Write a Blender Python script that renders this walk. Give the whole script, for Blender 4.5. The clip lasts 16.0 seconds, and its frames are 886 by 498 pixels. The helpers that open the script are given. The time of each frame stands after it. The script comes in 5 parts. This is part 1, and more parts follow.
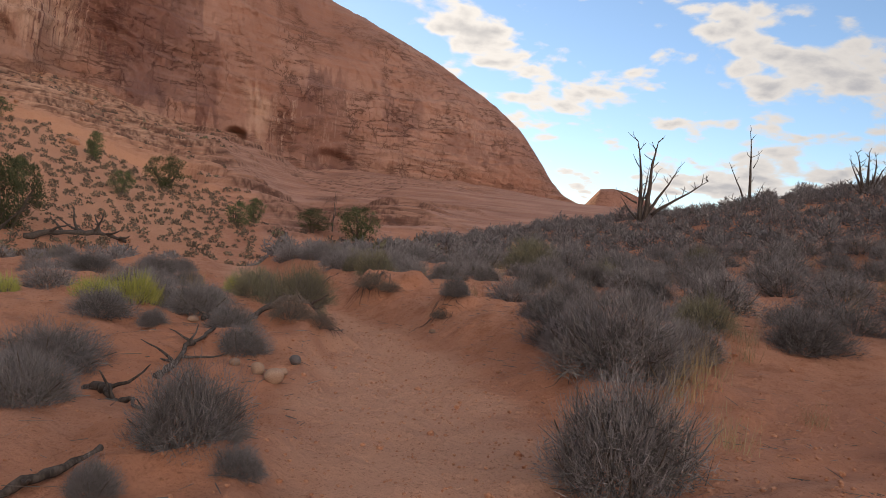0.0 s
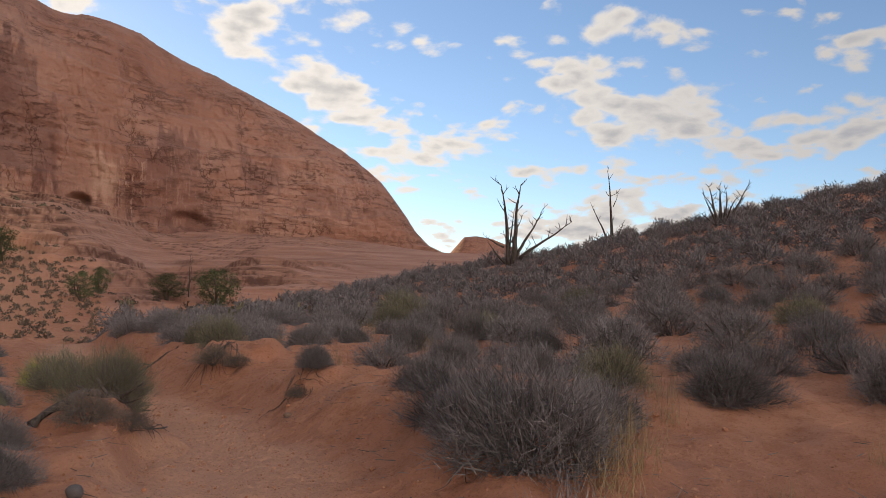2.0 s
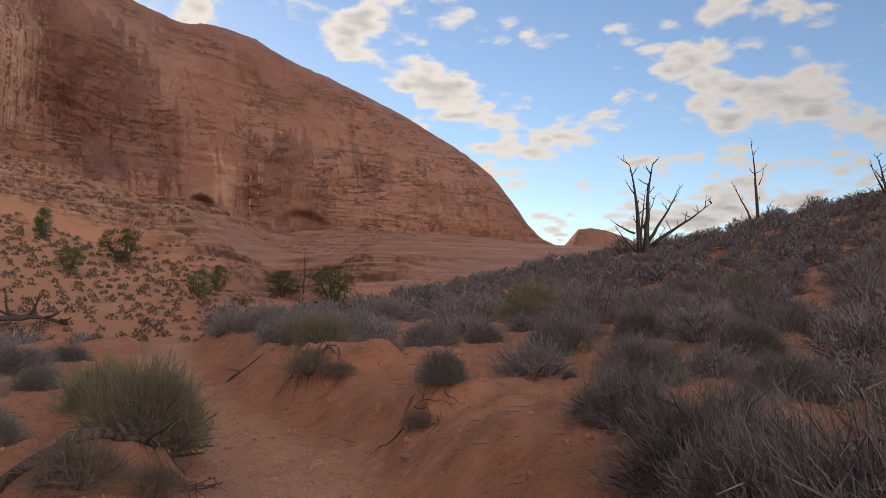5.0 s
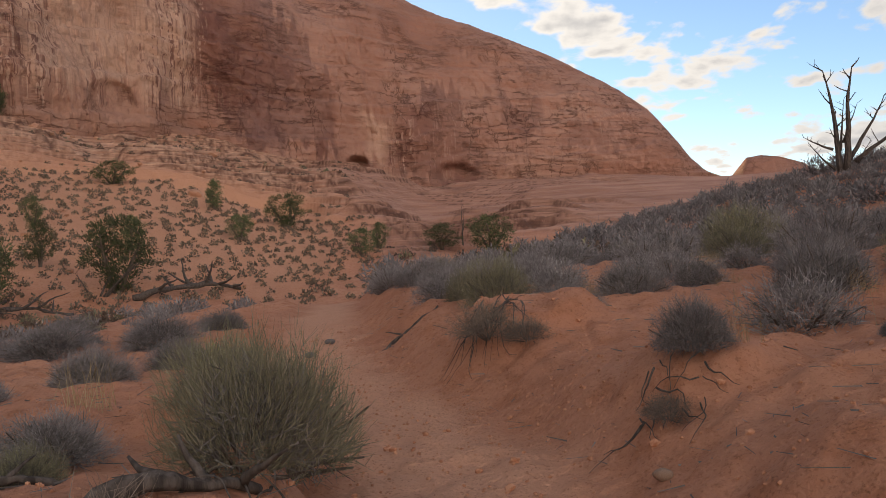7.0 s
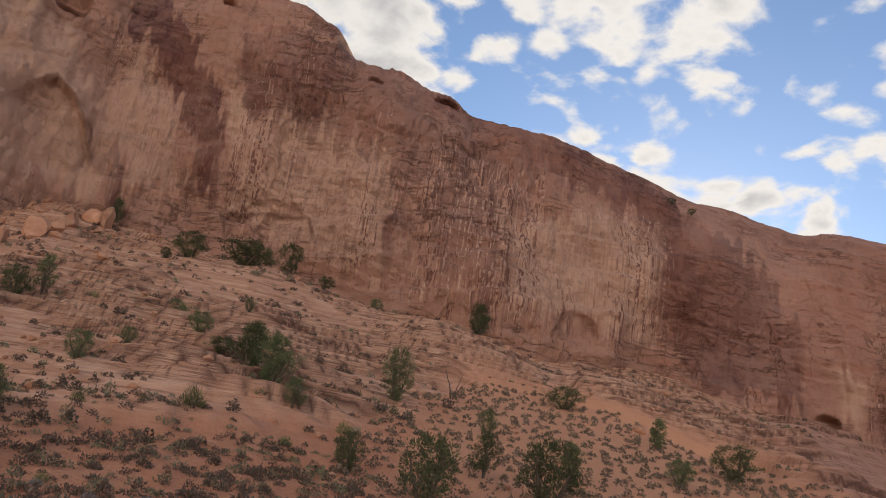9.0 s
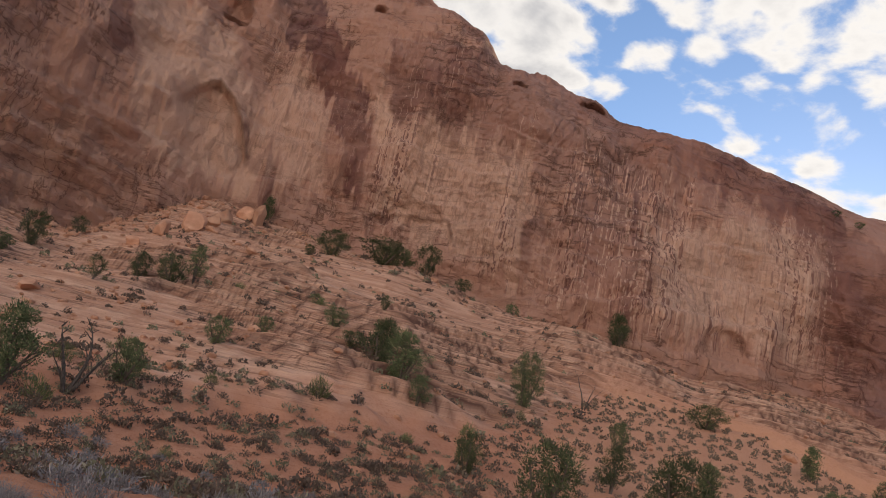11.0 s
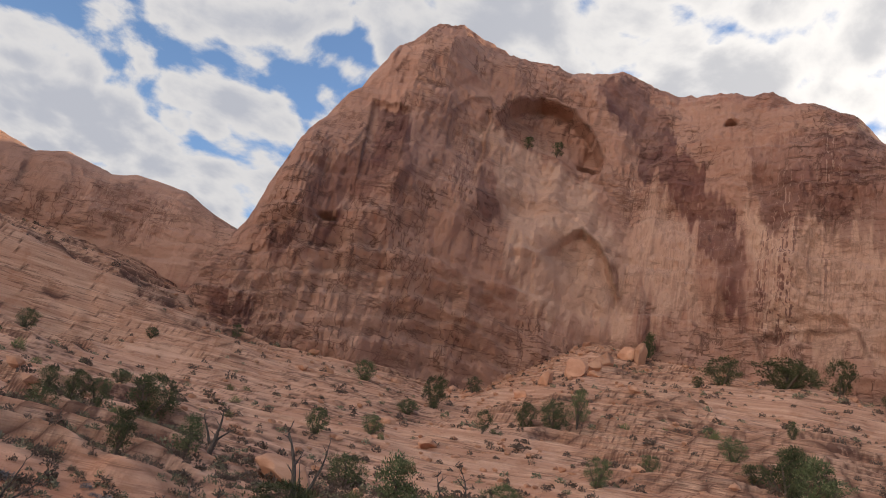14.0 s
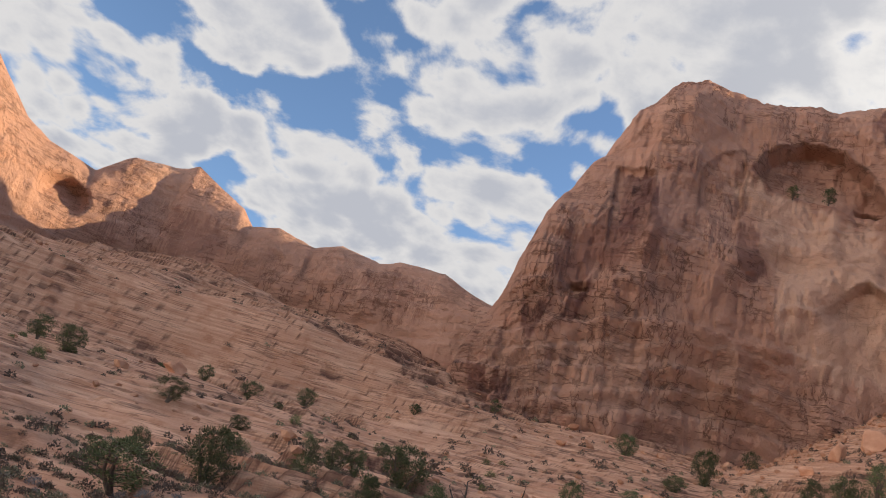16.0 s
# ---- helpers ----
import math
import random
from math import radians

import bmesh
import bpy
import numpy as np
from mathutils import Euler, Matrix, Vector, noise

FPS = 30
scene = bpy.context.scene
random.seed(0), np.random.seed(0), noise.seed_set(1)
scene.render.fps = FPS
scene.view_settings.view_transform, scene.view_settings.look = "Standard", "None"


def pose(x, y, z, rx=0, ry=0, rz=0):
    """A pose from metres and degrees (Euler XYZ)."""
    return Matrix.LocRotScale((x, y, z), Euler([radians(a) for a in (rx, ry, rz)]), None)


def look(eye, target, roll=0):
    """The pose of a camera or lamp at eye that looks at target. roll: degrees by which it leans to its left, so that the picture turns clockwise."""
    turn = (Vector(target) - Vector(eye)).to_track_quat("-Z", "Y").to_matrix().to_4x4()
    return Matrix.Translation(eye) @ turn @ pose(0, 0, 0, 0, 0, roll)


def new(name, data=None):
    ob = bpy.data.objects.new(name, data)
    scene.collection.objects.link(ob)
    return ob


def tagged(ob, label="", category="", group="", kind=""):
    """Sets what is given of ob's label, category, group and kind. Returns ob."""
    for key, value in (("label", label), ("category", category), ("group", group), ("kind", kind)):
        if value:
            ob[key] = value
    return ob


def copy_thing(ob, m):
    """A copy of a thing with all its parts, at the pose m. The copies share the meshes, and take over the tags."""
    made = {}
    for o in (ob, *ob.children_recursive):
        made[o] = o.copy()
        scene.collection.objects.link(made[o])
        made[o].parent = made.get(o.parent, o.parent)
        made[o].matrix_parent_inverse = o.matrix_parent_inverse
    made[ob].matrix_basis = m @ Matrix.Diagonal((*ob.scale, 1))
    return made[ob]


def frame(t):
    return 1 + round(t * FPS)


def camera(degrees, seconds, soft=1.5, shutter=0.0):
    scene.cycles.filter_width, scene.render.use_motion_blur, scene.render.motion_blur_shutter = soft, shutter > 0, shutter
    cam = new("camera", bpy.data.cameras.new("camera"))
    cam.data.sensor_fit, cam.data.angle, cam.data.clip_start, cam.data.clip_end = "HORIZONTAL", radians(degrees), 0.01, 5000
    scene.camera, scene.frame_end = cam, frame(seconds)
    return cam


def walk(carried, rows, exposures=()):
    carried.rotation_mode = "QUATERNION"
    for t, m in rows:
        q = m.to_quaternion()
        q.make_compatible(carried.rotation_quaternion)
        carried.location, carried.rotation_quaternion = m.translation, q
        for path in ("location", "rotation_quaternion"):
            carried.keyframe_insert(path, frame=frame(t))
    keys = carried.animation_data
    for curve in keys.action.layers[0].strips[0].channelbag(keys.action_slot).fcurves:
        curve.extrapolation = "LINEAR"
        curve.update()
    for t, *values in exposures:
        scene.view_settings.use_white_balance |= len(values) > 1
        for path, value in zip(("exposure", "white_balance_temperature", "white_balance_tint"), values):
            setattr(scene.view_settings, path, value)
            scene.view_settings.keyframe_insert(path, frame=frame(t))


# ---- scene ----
# the camera: seconds, place in metres, turn in degrees
PATH = [
    (0, 0.002, 0.000, 1.600, 89.62, -5.27, -1.54),
    (0.5, 0.101, 0.529, 1.577, 88.09, -5.17, -3.47),
    (1, 0.195, 1.063, 1.586, 88.74, -5.30, -7.61),
    (1.5, 0.171, 1.606, 1.649, 91.59, -3.50, -11.52),
    (2, 0.267, 2.151, 1.652, 94.06, -1.30, -11.09),
    (2.5, 0.254, 2.710, 1.628, 94.15, -0.39, -10.90),
    (3, 0.332, 3.302, 1.612, 93.93, 3.12, -6.21),
    (3.5, 0.371, 3.886, 1.612, 93.40, 3.84, -2.12),
    (4, 0.334, 4.431, 1.601, 93.38, -0.64, -2.29),
    (4.2, 0.355, 4.668, 1.591, 93.65, -1.26, -2.27),
    (6.3, -0.070, 7.404, 1.464, 92.51, 0.91, -4.20),
    (6.5, -0.103, 7.654, 1.448, 91.79, 0.87, -1.10),
    (7, -0.173, 8.271, 1.452, 90.07, 3.23, 8.58),
    (7.5, -0.339, 8.842, 1.521, 93.20, -0.95, 15.66),
    (8, -0.336, 9.349, 1.569, 101.11, -5.18, 27.60),
    (8.5, -0.306, 9.801, 1.593, 106.10, -6.58, 36.96),
    (9, -0.321, 10.249, 1.599, 106.17, -8.01, 39.55),
    (9.2, -0.353, 10.443, 1.598, 105.61, -8.33, 40.90),
    (11.3, -0.954, 12.543, 1.561, 104.87, -12.06, 50.57),
    (11.5, -1.012, 12.772, 1.571, 103.35, -10.03, 51.72),
    (12, -1.167, 13.380, 1.617, 103.63, -8.70, 62.04),
    (12.5, -1.358, 13.963, 1.643, 105.75, -9.30, 63.94),
    (13, -1.585, 14.522, 1.647, 105.40, -10.52, 66.99),
    (13.5, -1.825, 15.046, 1.641, 106.26, -10.75, 77.74),
    (14, -2.093, 15.546, 1.628, 109.13, -11.66, 79.11),
    (14.5, -2.370, 16.122, 1.621, 110.38, -12.04, 87.53),
    (15, -2.648, 16.704, 1.622, 109.63, -13.74, 94.91),
    (15.5, -2.919, 17.257, 1.630, 109.32, -14.95, 98.83),
    (16, -3.199, 17.826, 1.650, 110.25, -14.19, 98.83),
]
cam = camera(58.99, 16.0, soft=0.8)
EXPOSURES = [(0, 0.32, 7000, 14), (1.5, 0.32, 7000, 14), (2.5, 0.14, 7000, 14), (4.2, 0.10, 7000, 14), (6.5, 0.06, 7100, 14), (7.0, 0.32, 7000, 13), (8, 0.22, 6900, 13), (9, 0.18, 6800, 13), (12.5, 0.46, 6700, 13), (16, 0.57, 6700, 12)]
walk(cam, [(t, pose(*p)) for t, *p in PATH], EXPOSURES)

# ---- light: evening sky with broken cloud, the sun low behind the rim ----
SUN_AZ, SUN_EL = radians(24), radians(15.2)
world = bpy.data.worlds.new("sky")
scene.world = world
world.use_nodes = True


class Nodes:
    """Short hand for building node trees."""

    def __init__(self, tree):
        self.tree = tree

    def add(self, kind, **settings):
        n = self.tree.nodes.new(kind)
        for key, value in settings.items():
            if key in n.inputs:
                n.inputs[key].default_value = value
            else:
                setattr(n, key, value)
        return n

    def link(self, a, b):
        self.tree.links.new(a, b)

    def put(self, socket, value):
        if isinstance(value, bpy.types.NodeSocket):
            self.link(value, socket)
        elif value is not None:
            socket.default_value = value

    def math(self, op, a, b=0.0, c=None, clamp=False):
        n = self.add("ShaderNodeMath", operation=op, use_clamp=clamp)
        self.put(n.inputs[0], a)
        self.put(n.inputs[1], b)
        if c is not None:
            self.put(n.inputs[2], c)
        return n.outputs[0]

    def step(self, x, lo, hi, a=0.0, b=1.0):
        n = self.add("ShaderNodeMapRange", interpolation_type="SMOOTHSTEP")
        self.put(n.inputs["Value"], x)
        for key, v in (("From Min", lo), ("From Max", hi), ("To Min", a), ("To Max", b)):
            self.put(n.inputs[key], v)
        return n.outputs[0]

    def mix(self, f, a, b, blend="MIX"):
        n = self.add("ShaderNodeMix", data_type="RGBA", blend_type=blend)
        for socket, v in ((n.inputs[0], f), (n.inputs[6], a), (n.inputs[7], b)):
            self.put(socket, (*v, 1) if isinstance(v, tuple) and len(v) == 3 else v)
        return n.outputs[2]

    def noise(self, vec, scale, detail=4.0, rough=0.55, distort=0.0):
        n = self.add("ShaderNodeTexNoise", Scale=scale, Detail=detail, Roughness=rough, Distortion=distort)
        self.link(vec, n.inputs["Vector"])
        return n.outputs["Fac"]

    def scaled(self, vec, x, y, z):
        n = self.add("ShaderNodeVectorMath", operation="MULTIPLY")
        self.link(vec, n.inputs[0])
        n.inputs[1].default_value = (x, y, z)
        return n.outputs[0]

    def bump(self, height, strength, distance, normal=None):
        n = self.add("ShaderNodeBump", Strength=strength, Distance=distance)
        self.link(height, n.inputs["Height"])
        if normal is not None:
            self.link(normal, n.inputs["Normal"])
        return n.outputs[0]


def build_sky():
    k = Nodes(world.node_tree)
    world.node_tree.nodes.clear()
    out, back = k.add("ShaderNodeOutputWorld"), k.add("ShaderNodeBackground", Strength=SKY_STRENGTH)
    sky = k.add("ShaderNodeTexSky", sky_type="NISHITA", sun_disc=False, sun_elevation=SUN_EL, sun_rotation=-SUN_AZ,
                altitude=1300, air_density=1.0, dust_density=0.2, ozone_density=2.5)
    where = k.add("ShaderNodeTexCoord").outputs["Generated"]
    split = k.add("ShaderNodeSeparateXYZ")
    k.link(where, split.inputs[0])
    up = k.math("MAXIMUM", split.outputs[2], 0.015)
    lift = k.math("ADD", up, 0.30)
    plane = k.add("ShaderNodeCombineXYZ")
    k.put(plane.inputs[0], k.math("DIVIDE", split.outputs[0], lift))
    k.put(plane.inputs[1], k.math("DIVIDE", split.outputs[1], lift))
    p = plane.outputs[0]
    # broken fair-weather cloud, thicker to the left of the rim than over the dune
    big = k.noise(p, 1.4, 2.0, 0.5)
    puff = k.noise(p, 4.6, 8.0, 0.56, 0.2)
    cells = k.add("ShaderNodeTexVoronoi", feature="SMOOTH_F1", Scale=15.0, Smoothness=0.35)
    warp = k.add("ShaderNodeTexNoise", Scale=9.0, Detail=3.0)
    k.link(p, warp.inputs["Vector"])
    shift = k.add("ShaderNodeVectorMath", operation="MULTIPLY_ADD")
    k.link(warp.outputs["Color"], shift.inputs[0])
    shift.inputs[1].default_value = (0.09, 0.09, 0.0)
    k.link(p, shift.inputs[2])
    k.link(shift.outputs[0], cells.inputs["Vector"])
    billow = k.math("MULTIPLY", k.math("SUBTRACT", 0.42, cells.outputs["Distance"]), 0.17)
    side = k.math("MULTIPLY", k.math("MINIMUM", split.outputs[0], 0.0), -0.125)
    cover = k.math("ADD", k.math("ADD", k.math("MULTIPLY", big, 0.46), k.math("MULTIPLY", puff, 0.74)), k.math("ADD", side, billow))
    dot = k.add("ShaderNodeVectorMath", operation="DOT_PRODUCT")
    k.link(where, dot.inputs[0])
    dot.inputs[1].default_value = (-math.sin(SUN_AZ) * math.cos(SUN_EL), math.cos(SUN_AZ) * math.cos(SUN_EL), math.sin(SUN_EL))
    front = k.step(dot.outputs["Value"], -0.35, -0.85)
    # extra unseen cloud on that side, added for more fill light
    cover = k.math("ADD", cover, k.math("MULTIPLY", front, 0.10))
    mask = k.step(cover, 0.574, 0.655)
    mask = k.math("MULTIPLY", mask, k.step(split.outputs[2], 0.01, 0.07))
    thick = k.step(cover, 0.64, 0.78)
    # the side towards the sun is lit through
    glow = k.step(dot.outputs["Value"], 0.45, 1.0)
    edge = k.mix(glow, (*CLOUD_EDGE, 1), (*CLOUD_SUNNY, 1))
    body = k.mix(glow, (*CLOUD_BODY, 1), (*CLOUD_EDGE, 1))
    # front-lit clouds opposite the sun, out of view, brightened as fill light
    cloud = k.mix(front, k.mix(thick, edge, body), (*CLOUD_FILL, 1))
    k.link(k.mix(mask, sky.outputs[0], cloud), back.inputs[0])
    k.link(back.outputs[0], out.inputs[0])


SKY_STRENGTH = 0.15
CLOUD_EDGE, CLOUD_BODY, CLOUD_SUNNY, CLOUD_FILL = (3.2, 3.25, 3.3), (2.2, 2.35, 2.65), (5.2, 5.15, 4.95), (20.0, 17.7, 15.6)
build_sky()

sun_lamp = bpy.data.lights.new("sun", "SUN")
sun_lamp.energy, sun_lamp.angle, sun_lamp.color = 5.0, radians(0.5), (1.0, 0.76, 0.46)
sun = new("sun", sun_lamp)
sun_way = Vector((-math.sin(SUN_AZ) * math.cos(SUN_EL), math.cos(SUN_AZ) * math.cos(SUN_EL), math.sin(SUN_EL)))
sun.matrix_world = look(sun_way * 400, (0, 0, 0))

# ---- materials ----
def material(name):
    m = bpy.data.materials.new(name)
    m.use_nodes = True
    m.node_tree.nodes.clear()
    k = Nodes(m.node_tree)
    out = k.add("ShaderNodeOutputMaterial")
    b = k.add("ShaderNodeBsdfPrincipled", Roughness=0.9)
    b.inputs["Specular IOR Level"].default_value = 0.15
    k.link(b.outputs[0], out.inputs[0])
    return m, k, b


def world_place(k):
    return k.add("ShaderNodeNewGeometry").outputs["Position"]


def ground_material():
    m, k, b = material("red_sand_and_slickrock")
    p = world_place(k)
    rock = k.add("ShaderNodeAttribute", attribute_name="rock").outputs["Fac"]
    tread = k.add("ShaderNodeAttribute", attribute_name="tread").outputs["Fac"]
    pink = k.add("ShaderNodeAttribute", attribute_name="pink").outputs["Fac"]
    broad, mid, fine = k.noise(p, 0.22, 4), k.noise(p, 3.4, 7, 0.66), k.noise(p, 19, 5, 0.68)
    grit = k.noise(p, 130, 3, 0.7)
    sand = k.mix(k.step(broad, 0.3, 0.7), (0.470, 0.207, 0.124), (0.555, 0.272, 0.171))
    sand = k.mix(k.step(mid, 0.45, 0.75), sand, (0.42, 0.175, 0.095))
    sand = k.mix(tread, sand, (0.61, 0.325, 0.212))
    sand = k.mix(k.math("MULTIPLY", pink, 0.8), sand, (0.58, 0.30, 0.185))
    sand = k.mix(k.step(fine, 0.54, 0.72, 0, 0.55), sand, (0.27, 0.11, 0.055))
    sand = k.mix(k.step(grit, 0.66, 0.8, 0, 0.5), sand, (0.50, 0.33, 0.22))
    crumbs = k.noise(p, 42, 3, 0.6)
    sand = k.mix(k.math("MULTIPLY", k.step(crumbs, 0.56, 0.66), k.step(mid, 0.4, 0.62, 0.2, 0.7)), sand, (0.26, 0.108, 0.06))
    beds = k.noise(k.scaled(p, 0.05, 0.05, 1.1), 1.6, 5, 0.6, 0.4)
    stone = k.mix(k.step(beds, 0.35, 0.68), (0.51, 0.268, 0.175), (0.68, 0.41, 0.285))
    stone = k.mix(k.step(k.noise(p, 0.35, 5, 0.6), 0.5, 0.68, 0, 0.55), stone, (0.40, 0.18, 0.10))
    stone = k.mix(k.step(k.noise(p, 3.5, 6, 0.7), 0.56, 0.72, 0, 0.5), stone, (0.27, 0.13, 0.08))
    # dark contour lines: shadow below small ledges, put into the stone colour
    ledge_shade = k.math("ABSOLUTE", k.math("SUBTRACT", k.noise(k.scaled(p, 0.07, 0.07, 1.3), 1.0, 4, 0.55), 0.5))
    ledge_shade = k.math("MULTIPLY", k.step(ledge_shade, 0.034, 0.004), k.step(k.noise(p, 0.11, 4), 0.40, 0.52))
    stone = k.mix(k.math("MULTIPLY", ledge_shade, 0.55), stone, (0.13, 0.062, 0.042))
    dusky = k.add("ShaderNodeAttribute", attribute_name="dusky").outputs["Fac"]
    stone = k.mix(dusky, stone, k.mix(k.step(beds, 0.35, 0.68), (0.37, 0.185, 0.13), (0.48, 0.262, 0.19)))
    # shade in the undercuts between beds, painted dark into the stone
    seam_or_shade = k.add("ShaderNodeAttribute", attribute_name="seam_or_shade").outputs["Fac"]
    stone = k.mix(k.math("MULTIPLY", seam_or_shade, k.step(k.noise(p, 0.8, 4, 0.6), 0.33, 0.5, 0.3, 1.0)), stone, (0.12, 0.058, 0.042))
    k.link(k.mix(rock, sand, stone), b.inputs["Base Color"])
    heights = k.math("ADD", k.math("MULTIPLY", mid, 0.9), k.math("ADD", k.math("MULTIPLY", fine, 0.35), k.math("MULTIPLY", grit, 0.06)))
    n = k.bump(heights, 0.95, 0.13)
    cracks = k.math("ADD", k.noise(k.scaled(p, 0.35, 0.35, 3.0), 1.3, 6, 0.65), beds)
    far = k.bump(cracks, 0.8, 0.6)
    mixn = k.add("ShaderNodeMix", data_type="VECTOR")
    k.link(rock, mixn.inputs[0])
    k.link(n, mixn.inputs[4])
    k.link(far, mixn.inputs[5])
    k.link(mixn.outputs[1], b.inputs["Normal"])
    return m


def cliff_material():
    m, k, b = material("sandstone_with_desert_varnish")
    p = world_place(k)
    stain = k.add("ShaderNodeAttribute", attribute_name="stain").outputs["Fac"]
    pale = k.add("ShaderNodeAttribute", attribute_name="pale").outputs["Fac"]
    wash = k.add("ShaderNodeAttribute", attribute_name="upper").outputs["Fac"]
    broad = k.noise(p, 0.028, 5, 0.6)
    mid = k.noise(p, 0.16, 6, 0.62)
    beds = k.noise(k.scaled(p, 0.02, 0.02, 0.5), 1.0, 5, 0.6, 0.3)
    runs = k.noise(k.scaled(p, 0.55, 0.55, 0.022), 1.0, 5, 0.62)
    thin = k.noise(k.scaled(p, 2.0, 2.0, 0.014), 1.0, 2, 0.5)
    fine = k.noise(p, 1.1, 7, 0.7)
    base = k.mix(k.step(broad, 0.35, 0.66), (0.425, 0.220, 0.163), (0.525, 0.297, 0.226))
    base = k.mix(k.step(beds, 0.4, 0.68, 0, 0.5), base, (0.42, 0.185, 0.12))
    base = k.mix(k.math("MULTIPLY", pale, k.step(mid, 0.25, 0.6, 0.75, 1.0)), base, (0.69, 0.44, 0.325))
    # varnish: solid sheets, and thin runs below them
    sheet = k.math("MULTIPLY", stain, k.step(mid, 0.25, 0.62, 0.55, 0.97))
    drips = k.math("MULTIPLY", wash, k.math("MULTIPLY", k.step(thin, 0.50, 0.57), k.step(runs, 0.38, 0.56, 0.25, 1.0)))
    dark = k.math("MAXIMUM", sheet, k.math("MULTIPLY", drips, 0.85))
    tint = k.mix(k.step(broad, 0.42, 0.6), (0.220, 0.098, 0.080), (0.180, 0.095, 0.092))
    col = k.mix(dark, base, tint)
    chalk = k.math("MULTIPLY", wash, k.step(k.noise(k.scaled(p, 1.7, 1.7, 0.014), 1.0, 2, 0.5), 0.57, 0.64, 0, 0.6))
    col = k.mix(chalk, col, (0.74, 0.50, 0.38))
    col = k.mix(k.step(fine, 0.60, 0.78, 0, 0.36), col, (0.24, 0.105, 0.068))
    # joints, lines of bedding and a network of small fractures
    joint = k.math("ABSOLUTE", k.math("SUBTRACT", k.noise(k.scaled(p, 0.16, 0.16, 0.05), 1.0, 6, 0.6), 0.5))
    seam_or_shade = k.math("ABSOLUTE", k.math("SUBTRACT", k.noise(k.scaled(p, 0.05, 0.05, 0.33), 1.0, 6, 0.6), 0.5))
    leaf = k.math("ABSOLUTE", k.math("SUBTRACT", k.noise(k.scaled(p, 0.10, 0.10, 1.1), 1.0, 4, 0.55), 0.5))
    line = k.math("MAXIMUM", k.step(joint, 0.013, 0.003), k.step(seam_or_shade, 0.016, 0.003))
    line = k.math("MULTIPLY", line, k.step(k.noise(p, 0.05, 3), 0.40, 0.58))
    flake = k.math("MULTIPLY", k.step(leaf, 0.030, 0.006), k.step(k.noise(p, 0.075, 4), 0.52, 0.64))
    net = k.add("ShaderNodeTexVoronoi", feature="DISTANCE_TO_EDGE", Scale=0.42)
    k.link(k.add("ShaderNodeVectorMath", operation="ADD").outputs[0], net.inputs["Vector"])
    bend = net.inputs["Vector"].links[0].from_node
    wob = k.add("ShaderNodeTexNoise", Scale=0.5, Detail=4.0)
    k.link(p, wob.inputs["Vector"])
    k.link(p, bend.inputs[0])
    grow = k.add("ShaderNodeVectorMath", operation="SCALE", Scale=2.6)
    k.link(wob.outputs["Color"], grow.inputs[0])
    k.link(grow.outputs[0], bend.inputs[1])
    chips = k.math("MULTIPLY", k.step(net.outputs["Distance"], 0.075, 0.015), k.step(k.noise(p, 0.06, 4, 0.6), 0.57, 0.66))
    line = k.math("MAXIMUM", line, k.math("MAXIMUM", k.math("MULTIPLY", flake, 0.7), k.math("MULTIPLY", chips, 0.6)))
    line = k.math("MULTIPLY", line, k.step(pale, 0.1, 0.9, 1.0, 0.3))
    col = k.mix(k.math("MULTIPLY", line, 0.55), col, (0.12, 0.055, 0.040))
    col = k.mix(k.step(k.noise(k.scaled(p, 4.0, 4.0, 1.6), 1.0, 5, 0.7), 0.56, 0.72, 0, 0.35), col, (0.27, 0.12, 0.085))
    # shade along the alcove brows, painted as a dark rim
    brow_shade = k.add("ShaderNodeAttribute", attribute_name="brow_shade").outputs["Fac"]
    col = k.mix(k.math("MULTIPLY", brow_shade, 0.5), col, (0.12, 0.055, 0.040))
    k.link(col, b.inputs["Base Color"])
    b.inputs["Roughness"].default_value = 0.82
    h = k.math("ADD", k.math("MULTIPLY", mid, 2.2), k.math("ADD", k.math("MULTIPLY", fine, 0.8), k.math("MULTIPLY", runs, 0.7)))
    h = k.math("ADD", h, k.math("MULTIPLY", k.noise(p, 3.2, 6, 0.7), 0.4))
    h = k.math("SUBTRACT", h, k.math("MULTIPLY", line, 0.6))
    k.link(k.bump(h, 0.9, 1.3), b.inputs["Normal"])
    return m


def plain_material(name, a, c, scale, rough=0.9, bump=0.4, distance=0.01, per_object=0.0, stretch=(1, 1, 1)):
    m, k, b = material(name)
    p = k.add("ShaderNodeTexCoord").outputs["Object"]
    if stretch != (1, 1, 1):
        p = k.scaled(p, *stretch)
    n = k.noise(p, scale, 5, 0.62)
    col = k.mix(k.step(n, 0.32, 0.68), a, c)
    if per_object:
        r = k.add("ShaderNodeObjectInfo").outputs["Random"]
        hsv = k.add("ShaderNodeHueSaturation")
        k.put(hsv.inputs["Value"], k.step(r, 0, 1, 1 - per_object, 1 + per_object))
        k.put(hsv.inputs["Color"], col)
        col = hsv.outputs[0]
    k.link(col, b.inputs["Base Color"])
    b.inputs["Roughness"].default_value = rough
    if bump:
        k.link(k.bump(k.noise(p, scale * 3, 5, 0.65), bump, distance), b.inputs["Normal"])
    return m


